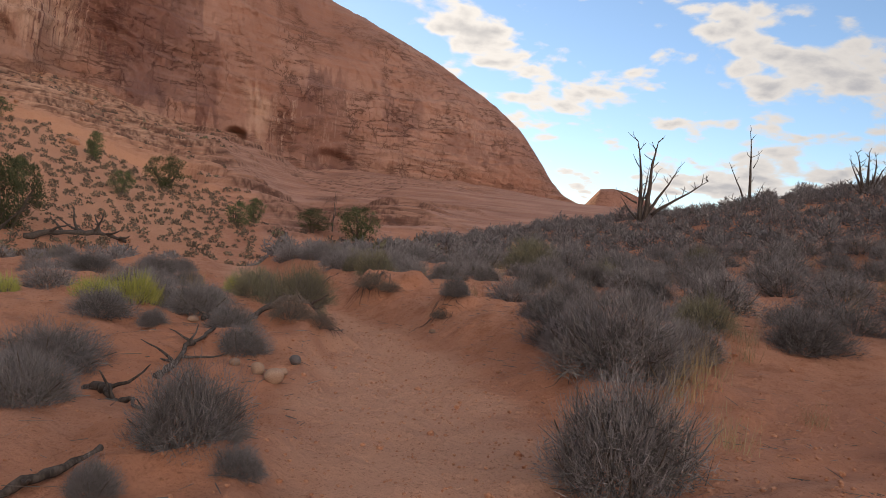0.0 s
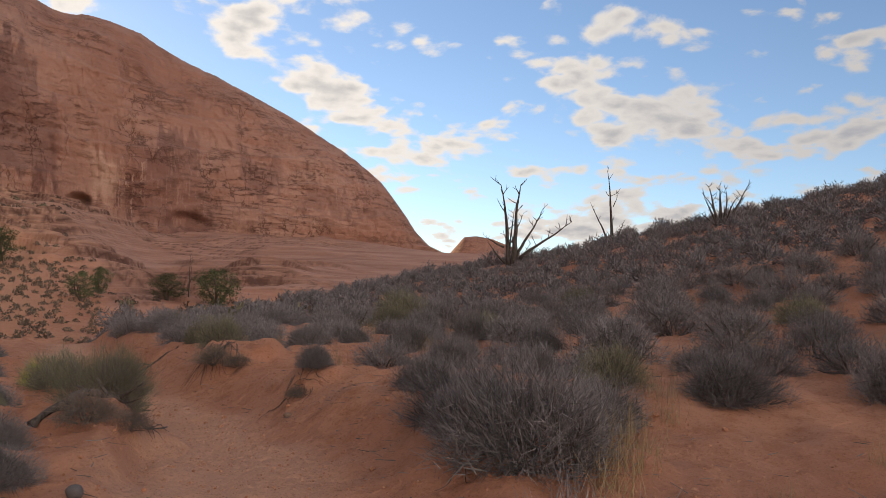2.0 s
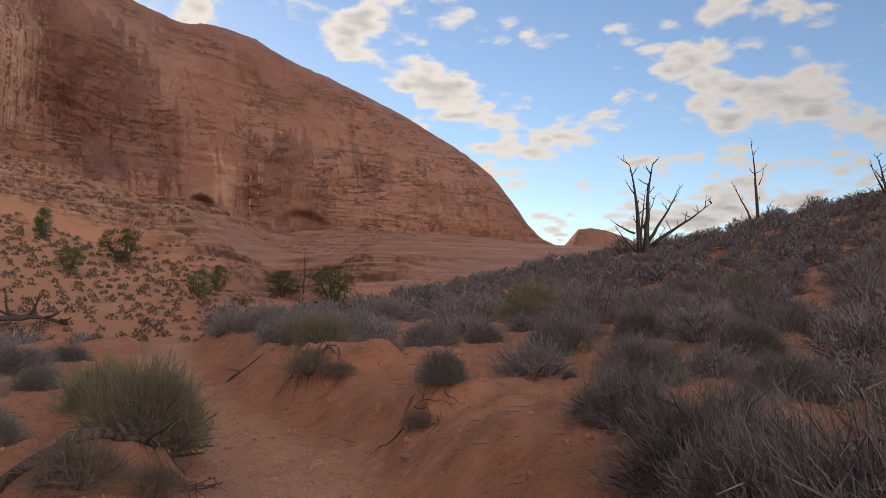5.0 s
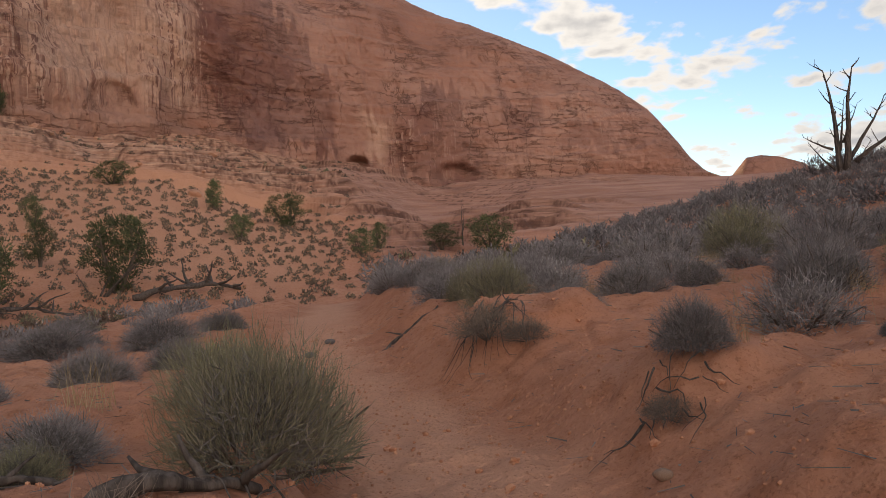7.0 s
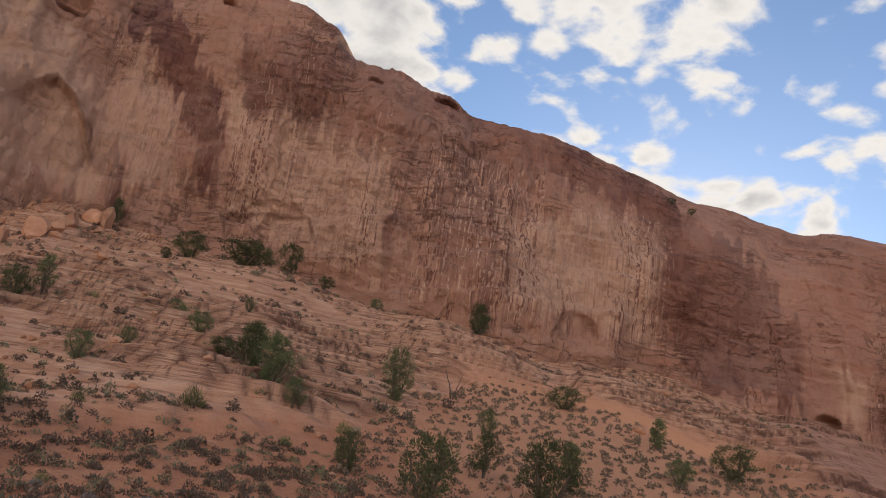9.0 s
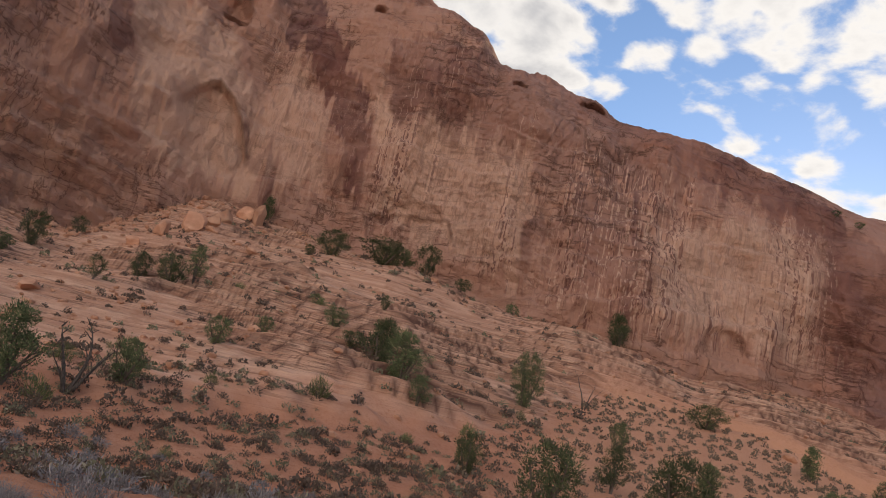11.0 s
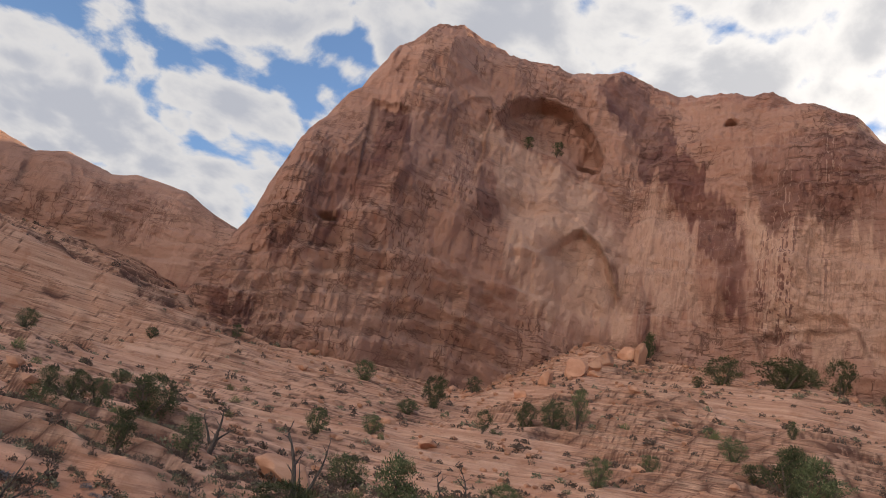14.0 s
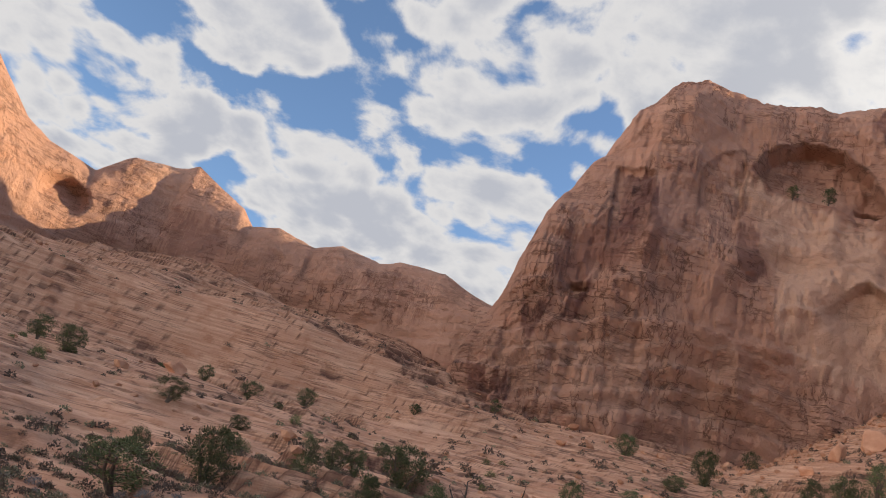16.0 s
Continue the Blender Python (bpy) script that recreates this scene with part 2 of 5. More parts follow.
def leaf_material(name, a, c, d, spread=0.18):
    """Small leaves and twigs: each one its own shade, each plant its own cast."""
    m, k, b = material(name)
    g = k.add("ShaderNodeNewGeometry").outputs["Random Per Island"]
    col = k.mix(k.step(g, 0.15, 0.6), a, c)
    col = k.mix(k.step(g, 0.8, 1.0), col, d)
    hsv = k.add("ShaderNodeHueSaturation")
    r = k.add("ShaderNodeObjectInfo").outputs["Random"]
    k.put(hsv.inputs["Value"], k.step(r, 0, 1, 1 - spread, 1 + spread))
    k.put(hsv.inputs["Hue"], k.step(r, 0, 1, 0.49, 0.51))
    k.put(hsv.inputs["Color"], col)
    k.link(hsv.outputs[0], b.inputs["Base Color"])
    return m


GROUND, CLIFF = ground_material(), cliff_material()
SAGE = leaf_material("grey_sage_twigs", (0.162, 0.150, 0.152), (0.250, 0.230, 0.230), (0.385, 0.352, 0.34))
GREEN_SAGE = leaf_material("grey_green_sage_twigs", (0.15, 0.142, 0.092), (0.235, 0.218, 0.14), (0.36, 0.325, 0.235))
RABBIT = leaf_material("yellow_green_rabbitbrush", (0.26, 0.27, 0.07), (0.38, 0.37, 0.10), (0.46, 0.42, 0.17))
DRY = leaf_material("dry_straw", (0.28, 0.19, 0.10), (0.38, 0.28, 0.16), (0.48, 0.38, 0.24))
JUNIPER = leaf_material("juniper_scales", (0.055, 0.068, 0.033), (0.105, 0.124, 0.058), (0.185, 0.19, 0.095), 0.3)
SHRUB = leaf_material("small_desert_shrub", (0.108, 0.078, 0.060), (0.168, 0.124, 0.095), (0.25, 0.188, 0.142))
OLIVE = leaf_material("olive_green_shrub", (0.085, 0.095, 0.042), (0.15, 0.16, 0.068), (0.24, 0.235, 0.115), 0.25)
HEART = leaf_material("dead_inner_twigs", (0.105, 0.092, 0.088), (0.155, 0.138, 0.130), (0.23, 0.20, 0.185))
DEADTWIG = leaf_material("dead_brown_twigs", (0.15, 0.112, 0.09), (0.22, 0.17, 0.138), (0.31, 0.25, 0.205))
BARK = plain_material("grey_bark", (0.075, 0.055, 0.044), (0.16, 0.125, 0.10), 9, 0.92, 0.6, 0.02, stretch=(3, 3, 0.5))
DEADWOOD = plain_material("weathered_dead_wood", (0.045, 0.036, 0.032), (0.14, 0.115, 0.10), 7, 0.9, 0.6, 0.02, stretch=(3, 3, 0.5))
SILVER = plain_material("silvered_driftwood", (0.07, 0.055, 0.046), (0.21, 0.175, 0.15), 8, 0.88, 0.7, 0.02, stretch=(1, 5, 5))
STONE = plain_material("tan_river_stone", (0.28, 0.17, 0.12), (0.40, 0.275, 0.20), 9, 0.8, 0.35, 0.01, 0.2)
DARK_STONE = plain_material("dark_grey_stone", (0.10, 0.085, 0.085), (0.17, 0.15, 0.145), 10, 0.8, 0.35, 0.01)
CLOD = plain_material("sand_clods", (0.36, 0.145, 0.078), (0.56, 0.29, 0.18), 30, 0.95, 0.3, 0.01)
BOULDER = plain_material("sandstone_boulder", (0.40, 0.20, 0.125), (0.58, 0.33, 0.22), 0.5, 0.9, 0.7, 0.3, 0.18)

# ---- the shape of the land ----
def smooth(e0, e1, x):
    t = np.clip((x - e0) / (e1 - e0), 0, 1)
    return t * t * (3 - 2 * t)


def softplus(x, k=2.0):
    return np.logaddexp(0, x / k) * k


def hash2(ix, iy, seed):
    h = (ix.astype(np.int64) * 374761393 + iy.astype(np.int64) * 668265263 + seed * 974634777) & 0x7FFFFFFF
    h = ((h ^ (h >> 13)) * 1274126177) & 0x7FFFFFFF
    return ((h ^ (h >> 16)) & 0xFFFF) / 65535.0


def vnoise(x, y, seed=0):
    """Smooth value noise, -1 to 1."""
    ix, iy = np.floor(x), np.floor(y)
    fx, fy = x - ix, y - iy
    fx, fy = fx ** 3 * (fx * (fx * 6 - 15) + 10), fy ** 3 * (fy * (fy * 6 - 15) + 10)
    a, b = hash2(ix, iy, seed), hash2(ix + 1, iy, seed)
    c, d = hash2(ix, iy + 1, seed), hash2(ix + 1, iy + 1, seed)
    return (a + (b - a) * fx + (c - a) * fy + (a - b - c + d) * fx * fy) * 2 - 1


def fbm(x, y, seed=0, octaves=4, gain=0.5):
    total, amp = 0.0, 1.0
    for i in range(octaves):
        total = total + amp * vnoise(x * 2.03 ** i + 17.3 * i, y * 2.03 ** i - 9.1 * i, seed + i)
        amp *= gain
    return total


# the worn trail: its centre line, x by y
# pedestals of sand held by roots: x, y, radius, height
MOUNDS = [(-0.55, 16.75, 0.95, 0.26), (0.75, 13.75, 0.7, 0.16), (-1.75, 11.5, 1.1, 0.16), (2.3, 8.9, 1.4, 0.15), (-1.5, 4.9, 0.7, 0.15)]
TRAIL_Y = [-8, 0, 4, 8, 11.5, 14.5, 18, 24, 31, 38, 48, 60]
TRAIL_X = [0.2, 0.1, 0.25, 0.1, -0.45, -1.6, -3.3, -5.3, -7.0, -9.5, -14, -21]
# heights of the far slopes: bearing to the left of +y in degrees, by distance
FAR_AZ = [-60, -14, 0, 8, 16, 28, 40, 52, 65, 75, 88, 100, 115, 128, 150]
FAR_R = [40, 60, 80, 110, 145, 190, 240]
FAR_Z = [[1, 2, 2, 2, 2, 2, 2], [0, 0, 1, 3, 8, 14, 17], [-0.5, -0.8, 0, 3, 8, 15, 21], [-1.5, -1.5, -0.3, 3, 8, 14.5, 20],
         [-2, -1.5, 1.2, 6, 13, 22, 26], [-2.3, -1, 3.5, 10.5, 20, 32, 34], [-2.4, 0.5, 5, 14, 26, 34, 36],
         [-2.4, 1.5, 7, 17, 31, 44, 45], [-2.4, 2, 7, 16, 31, 46, 47], [-2.2, 2, 6, 13, 22.5, 32, 34],
         [-2, 2, 6, 14, 23.5, 27, 28], [-1.6, 2, 6, 13.5, 30, 41, 44], [-1.2, 2, 6, 13, 31, 49, 52],
         [-0.8, 2.5, 7, 13, 29.5, 40, 44], [0, 3, 7, 12, 20, 30, 36]]


def far_height(az, r):
    fi = np.interp(az, FAR_AZ, np.arange(len(FAR_AZ)))
    # a rock bench with a steep face on the far left
    t = (r - 110) / 35
    t = np.where((t > 0) & (t < 1), smooth(0.5, 0.82, t), t)
    r = r + (110 + 35 * t - r) * 0.8 * smooth(93, 99, az)
    fj = np.interp(r, FAR_R, np.arange(len(FAR_R)))
    z = np.array(FAR_Z, float)
    i, j = np.clip(fi.astype(int), 0, len(FAR_AZ) - 2), np.clip(fj.astype(int), 0, len(FAR_R) - 2)
    u, v = fi - i, fj - j
    u, v = u * u * (3 - 2 * u), v
    return (z[i, j] * (1 - u) + z[i + 1, j] * u) * (1 - v) + (z[i, j + 1] * (1 - u) + z[i + 1, j + 1] * u) * v


def trail_side(x, y):
    return x - np.interp(y, TRAIL_Y, TRAIL_X)


def ground_base(x, y):
    """The lie of the land without its fine relief."""
    x, y = np.asarray(x, float), np.asarray(y, float)
    s, r = trail_side(x, y), np.hypot(x, y)
    az = np.degrees(np.arctan2(-x, y))
    half = 1.0 + 0.12 * vnoise(y * 0.35, y * 0 + 3.3, 5)
    bank = smooth(8.5, 12.5, y) * (1 - 0.6 * smooth(26, 40, y))
    right = 0.036 * np.maximum(s - 1, 0) + np.interp(az, [-42, -14], [0.235, 0.182]) * softplus(s - 11, 2.5) - 0.26 * softplus(r - 55, 3) * (s > 0)
    right = right + (0.12 + 0.42 * bank) * smooth(half - 0.2, half + 1.0, s) * (1 - 0.7 * smooth(6, 20, s))
    left = -0.058 * np.maximum(-s - 3, 0) + (0.12 + 0.3 * smooth(7, 10, y) * (1 - smooth(13.5, 17, y))) * smooth(half - 0.15, half + 0.25, -s) * (1 - smooth(4, 12, -s))
    for mx, my, mr, mh in MOUNDS:
        d = np.hypot(x - mx, y - my) / mr + 0.12 * vnoise(x * 2.3, y * 2.3, 9)
        right = right + mh * smooth(1.0, 0.55, d)
        left = left + mh * smooth(1.0, 0.55, d)
    near = np.where(s > 0, right, left) - 0.04 * smooth(0.9, 0.1, np.abs(s))
    cut = np.interp(az, [-14, 0, 12, 150], [78, 58, 38, 36])
    w = smooth(cut * 0.85, cut * 1.15, r)
    return near * (1 - w) + far_height(az, r) * w


def rock_mask(x, y):
    """Where bare slickrock shows through the sand: 0 to 1."""
    r, az = np.hypot(x, y), np.degrees(np.arctan2(-x, y))
    edge = np.interp(az, [-20, 0, 10, 18, 30, 36, 44, 60, 80, 150], [95, 100, 100, 120, 122, 92, 58, 44, 36, 34])
    n = fbm(x / 14, y / 14, 31, 4)
    return smooth(-0.12, 0.22, (r - edge) / 60 + 0.28 * n)


def ground_height(x, y, shade_only=False):
    x, y = np.asarray(x, float), np.asarray(y, float)
    z = ground_base(x, y)
    s, r = trail_side(x, y), np.hypot(x, y)
    rock = rock_mask(x, y)
    off = smooth(0.7, 1.6, np.abs(s))
    z = z + (0.13 * fbm(x / 2.6, y / 2.6, 11, 3) + 0.07 * fbm(x / 0.7, y / 0.7, 12, 3)) * off * (1 - rock) * (r < 300)
    z = z + (0.030 * fbm(x / 0.42, y / 0.42, 13, 2) + 0.021 * fbm(x / 0.16, y / 0.16, 14, 2)) * (1 - smooth(24, 40, r))
    # slickrock: broad swells and stepped beds that dip to the right
    az = np.degrees(np.arctan2(-x, y))
    far = smooth(35, 52, r) * smooth(-10, 4, az)
    z = z + rock * far * 1.5 * fbm(x / 22, y / 22, 21, 3)
    worn = smooth(-0.35, 0.35, fbm(x / 26, y / 26, 24, 3))
    q = z * 0.5 + 0.9 * fbm(x / 22, y / 22, 22, 3) + 0.055 * y
    step = q - np.floor(q)
    z = z + rock * far * 1.7 * worn * (smooth(0.0, 0.10, step) - step)
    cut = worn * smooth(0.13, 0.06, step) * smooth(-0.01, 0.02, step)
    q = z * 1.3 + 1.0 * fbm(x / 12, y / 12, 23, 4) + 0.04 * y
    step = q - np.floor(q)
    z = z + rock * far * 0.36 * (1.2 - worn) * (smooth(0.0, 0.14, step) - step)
    # mask of the painted shade at the foot of each step
    if shade_only:
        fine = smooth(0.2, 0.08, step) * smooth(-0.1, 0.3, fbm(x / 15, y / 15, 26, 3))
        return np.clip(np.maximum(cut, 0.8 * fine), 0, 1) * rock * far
    return z


def bed_shade(x, y):
    """Painted shade: the dark undercut lines between beds of slickrock."""
    return ground_height(x, y, True)


# ---- the land ----
def mesh_grid(name, xyz, mat, attributes=None, wrap=False):
    """A mesh from a grid of rows x columns of points."""
    rows, cols = xyz.shape[:2]
    i = np.arange(rows * cols).reshape(rows, cols)
    nxt = np.roll(i, -1, axis=1) if wrap else i[:, 1:]
    cur = i if wrap else i[:, :-1]
    quads = np.stack([cur[:-1], nxt[:-1], nxt[1:], cur[1:]], -1).reshape(-1, 4)
    me = bpy.data.meshes.new(name)
    me.vertices.add(rows * cols)
    me.vertices.foreach_set("co", xyz.reshape(-1).astype(np.float32))
    me.loops.add(quads.size)
    me.loops.foreach_set("vertex_index", quads.reshape(-1).astype(np.int32))
    me.polygons.add(len(quads))
    me.polygons.foreach_set("loop_start", np.arange(0, quads.size, 4, dtype=np.int32))
    me.update(calc_edges=True)
    me.polygons.foreach_set("use_smooth", np.ones(len(quads), bool))
    for key, values in (attributes or {}).items():
        a = me.attributes.new(key, "FLOAT", "POINT")
        a.data.foreach_set("value", values.reshape(-1).astype(np.float32))
    me.materials.append(mat)
    me.update()
    return me


def build_ground():
    cx, cy = -0.8, 9.0
    left, right = radians(150), radians(-55)
    seen = np.linspace(left, right, 880)
    rest = np.linspace(right, left - 2 * math.pi, 72)[1:-1]
    ang = np.concatenate([seen, rest])
    rad = np.concatenate([[0.02], np.linspace(0.25, 1.45, 12), np.arange(1.5, 16, 0.056), np.geomspace(16.1, 40, 78), np.arange(40.6, 200, 0.62), np.linspace(203, 330, 24), np.geomspace(370, 4200, 12)])
    a, r = np.meshgrid(ang, rad)
    x, y = cx - np.sin(a) * r, cy + np.cos(a) * r
    z = ground_height(x, y)
    s = trail_side(x, y)
    tread = smooth(1.5, 0.5, np.abs(s) * np.interp(y, [10, 14.5], [1.0, 1.55]) + 0.3 * fbm(x / 0.9, y / 0.9, 41, 3)) * smooth(70, 50, np.hypot(x, y))
    az, rr = np.degrees(np.arctan2(-x, y)), np.hypot(x, y)
    pink = smooth(13, 18, az) * smooth(39, 33, az) * smooth(58, 74, rr) * smooth(140, 120, rr)
    me = mesh_grid("ground", np.stack([x, y, z], -1), GROUND, {"rock": rock_mask(x, y) * (1 - pink), "seam_or_shade": bed_shade(x, y), "tread": tread, "pink": pink, "dusky": smooth(24, 10, az)}, wrap=True)
    tagged(new("ground", me), "red sand and pale slickrock desert floor with a worn footpath", "ground", kind="structure")


def blob(az, z, size, at_az, at_z, half_az, half_z, tilt=0.0):
    """1 inside an ellipse on the rock face, 0 outside; size: metres in a degree."""
    dx, dz = (az - at_az) * size, z - at_z
    c, s = math.cos(radians(tilt)), math.sin(radians(tilt))
    u, v = (dx * c + dz * s) / half_az, (-dx * s + dz * c) / half_z
    return np.sqrt(u * u + v * v)


def inside(u, z, outline, size):
    """Metres inside (+) or outside (-) an outline of bearings and heights on the rock face."""
    pts = [(a * size, h) for a, h in outline]
    near, odd = np.full(u.shape, 1e9), np.zeros(u.shape, bool)
    for (x0, z0), (x1, z1) in zip(pts, pts[1:] + pts[:1]):
        dx, dz = x1 - x0, z1 - z0
        t = np.clip(((u - x0) * dx + (z - z0) * dz) / (dx * dx + dz * dz + 1e-9), 0, 1)
        near = np.minimum(near, np.hypot(u - x0 - t * dx, z - z0 - t * dz))
        cross = (z0 > z) != (z1 > z)
        odd ^= cross & (u < x0 + (z - z0) / (dz if abs(dz) > 1e-9 else 1e-9) * dx)
    return np.where(odd, near, -near)


FACES = {}


def rock_face(name, az, foot_r, foot_z, rim_r, rim_z, rows, seed, label, hollows=(), alcoves=(), stains=(), pales=(), streaks=(), rough=1.0):
    """A cliff as a quarter ellipse from foot to rim along a curve of bearings, weathered."""
    v = np.linspace(-0.12, 1.0, rows)[:, None]
    back = np.linspace(0.03, 1.0, 24)[:, None]
    reach = rim_r - foot_r
    tall = rim_z - foot_z
    want = (rim_z - 1.6) / rim_r
    up = np.sin(np.clip(v, 0, 1) * math.pi / 2)
    out = 1 - np.cos(np.clip(v, 0, 1) * math.pi / 2)
    for _ in range(12):
        slope = ((foot_z + tall * up - 1.6) / (foot_r + reach * out)).max(axis=0)
        tall = tall * (want / slope) ** 0.9
    z = foot_z + tall * up + np.minimum(v, 0) * 150
    r = foot_r + reach * out
    a = np.broadcast_to(az, z.shape)
    metres = float(np.mean(foot_r)) * math.pi / 180
    u = a * metres
    fade = smooth(1.0, 0.86, np.clip(v, 0, 1)) * smooth(-0.12, 0.02, v) + 0.12
    d = 3.6 * fbm(u / 34, z / 30, seed, 4) + 0.9 * fbm(u / 7, z / 22, seed + 7, 4) + 0.28 * fbm(u / 2.2, z / 9, seed + 11, 3)
    d = d + 0.22 * fbm(u / 1.2, z / 1.7, seed + 13, 3)
    low = (z - 0.22 * u * 0.5 + 4 * fbm(u / 30, z / 30, seed + 4, 3)) / 2.6
    low = low - np.floor(low)
    d = d + 0.5 * (smooth(0, 0.15, low) - low) * smooth(0.2, -0.2, fbm(u / 25, z / 18, seed + 6, 3))
    bed = (z + 0.16 * u * 0.4 + 5 * fbm(u / 40, z / 40, seed + 3, 3)) / 9.0
    bed = bed - np.floor(bed)
    d = d + 1.1 * (smooth(0, 0.12, bed) - bed)
    # slabs of bedding on the lower flank of the dome
    slab = (z + 0.14 * u + 2.2 * fbm(u / 22, z / 20, seed + 8, 3)) / 4.6
    slab = slab - np.floor(slab)
    d = d + 1.5 * (smooth(0, 0.1, slab) - slab) * smooth(70, 75, a) * smooth(56, 46, z)
    # spalled slabs: flat plates that step in and out along upright joints
    plate = 2.4 * fbm(u / 13, z / 30, seed + 5, 3)
    d = d + 0.65 * (np.floor(plate * 1.5) / 1.5 + smooth(0.75, 1.0, plate * 1.5 - np.floor(plate * 1.5)) / 1.5)
    r = r + d * fade * rough
    stain, pale = np.zeros_like(z), np.zeros_like(z)
    warp = 0.17 * fbm(u / 9, z / 14, seed + 19, 4)
    broken = smooth(-0.75, 0.35, fbm(u / 7, z / 13, seed + 25, 4))
    brow_shade = np.zeros_like(z)
    for at_az, at_z, ha, hz, tilt, depth, crisp in hollows:
        e = blob(a, z, metres, at_az, at_z, ha, hz, tilt) + warp * 0.4
        # deepest below the brow, running out to the face at the sill
        r = r + depth * smooth(1.0, 1.0 - crisp, e) * smooth(-1.1, 0.5, (z - at_z) / hz)
    # ragged edges: a wander at two scales, drawn out downwards into runs
    wu = 1.1 * fbm(u / 6, z / 8, seed + 51, 4)
    soft = 1.6 * fbm(u / 9, z / 9, seed + 52, 4)
    wz = soft + 3.4 * fbm(u / 1.3, z / 70, seed + 53, 2)
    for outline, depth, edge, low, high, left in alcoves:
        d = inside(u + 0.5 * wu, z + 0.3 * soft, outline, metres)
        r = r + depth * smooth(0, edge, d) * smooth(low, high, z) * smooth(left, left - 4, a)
        # painted shade hugs the alcove's edge, strongest towards the brow
        brow_shade = np.maximum(brow_shade, smooth(0.55, 0.1, np.abs(d)) * smooth(low, high, z) * smooth(left, left - 4, a) * 0.8)
    for outline, amount in stains:
        d = inside(u + wu, z + wz, outline, metres)
        stain = np.maximum(stain, amount * smooth(-0.4, 0.8, d) * (0.62 + 0.38 * broken))
    for outline, amount in pales:
        d = inside(u + wu, z + wz, outline, metres)
        pale = np.maximum(pale, amount * smooth(-1.5, 3.0, d))
    # varnish runs down the wall in thin streaks, in bands
    band = smooth(-0.15, 0.35, fbm(u / 9, z / 60, seed + 35, 3))
    run = np.zeros_like(z)
    for outline, amount in streaks:
        d = inside(u + wu, z + wz, outline, metres)
        run = np.maximum(run, amount * smooth(-1.0, 3.0, d) * (0.3 + 0.7 * band))
    # the top runs back level and then falls away behind
    rb = r[-1] + back * 80
    zb = z[-1] + (-0.06 * back - 0.5 * back ** 2) * np.maximum(tall, 8) + fbm(a[:1] * metres / 20, rb / 20, seed + 2, 3) * 1.5 * back
    r, z, a = np.vstack([r, rb]), np.vstack([z, zb]), np.vstack([a, np.broadcast_to(az, rb.shape)])
    more = np.zeros_like(rb)
    ar = np.radians(a)
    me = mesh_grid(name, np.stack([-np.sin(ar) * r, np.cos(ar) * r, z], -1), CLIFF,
                   {"stain": np.vstack([stain, more]), "pale": np.vstack([pale, more]), "upper": np.vstack([run, more]), "brow_shade": np.vstack([brow_shade, more])})
    FACES[name] = (az, r, z)
    return tagged(new(name, me), label, "cliff", kind="structure")


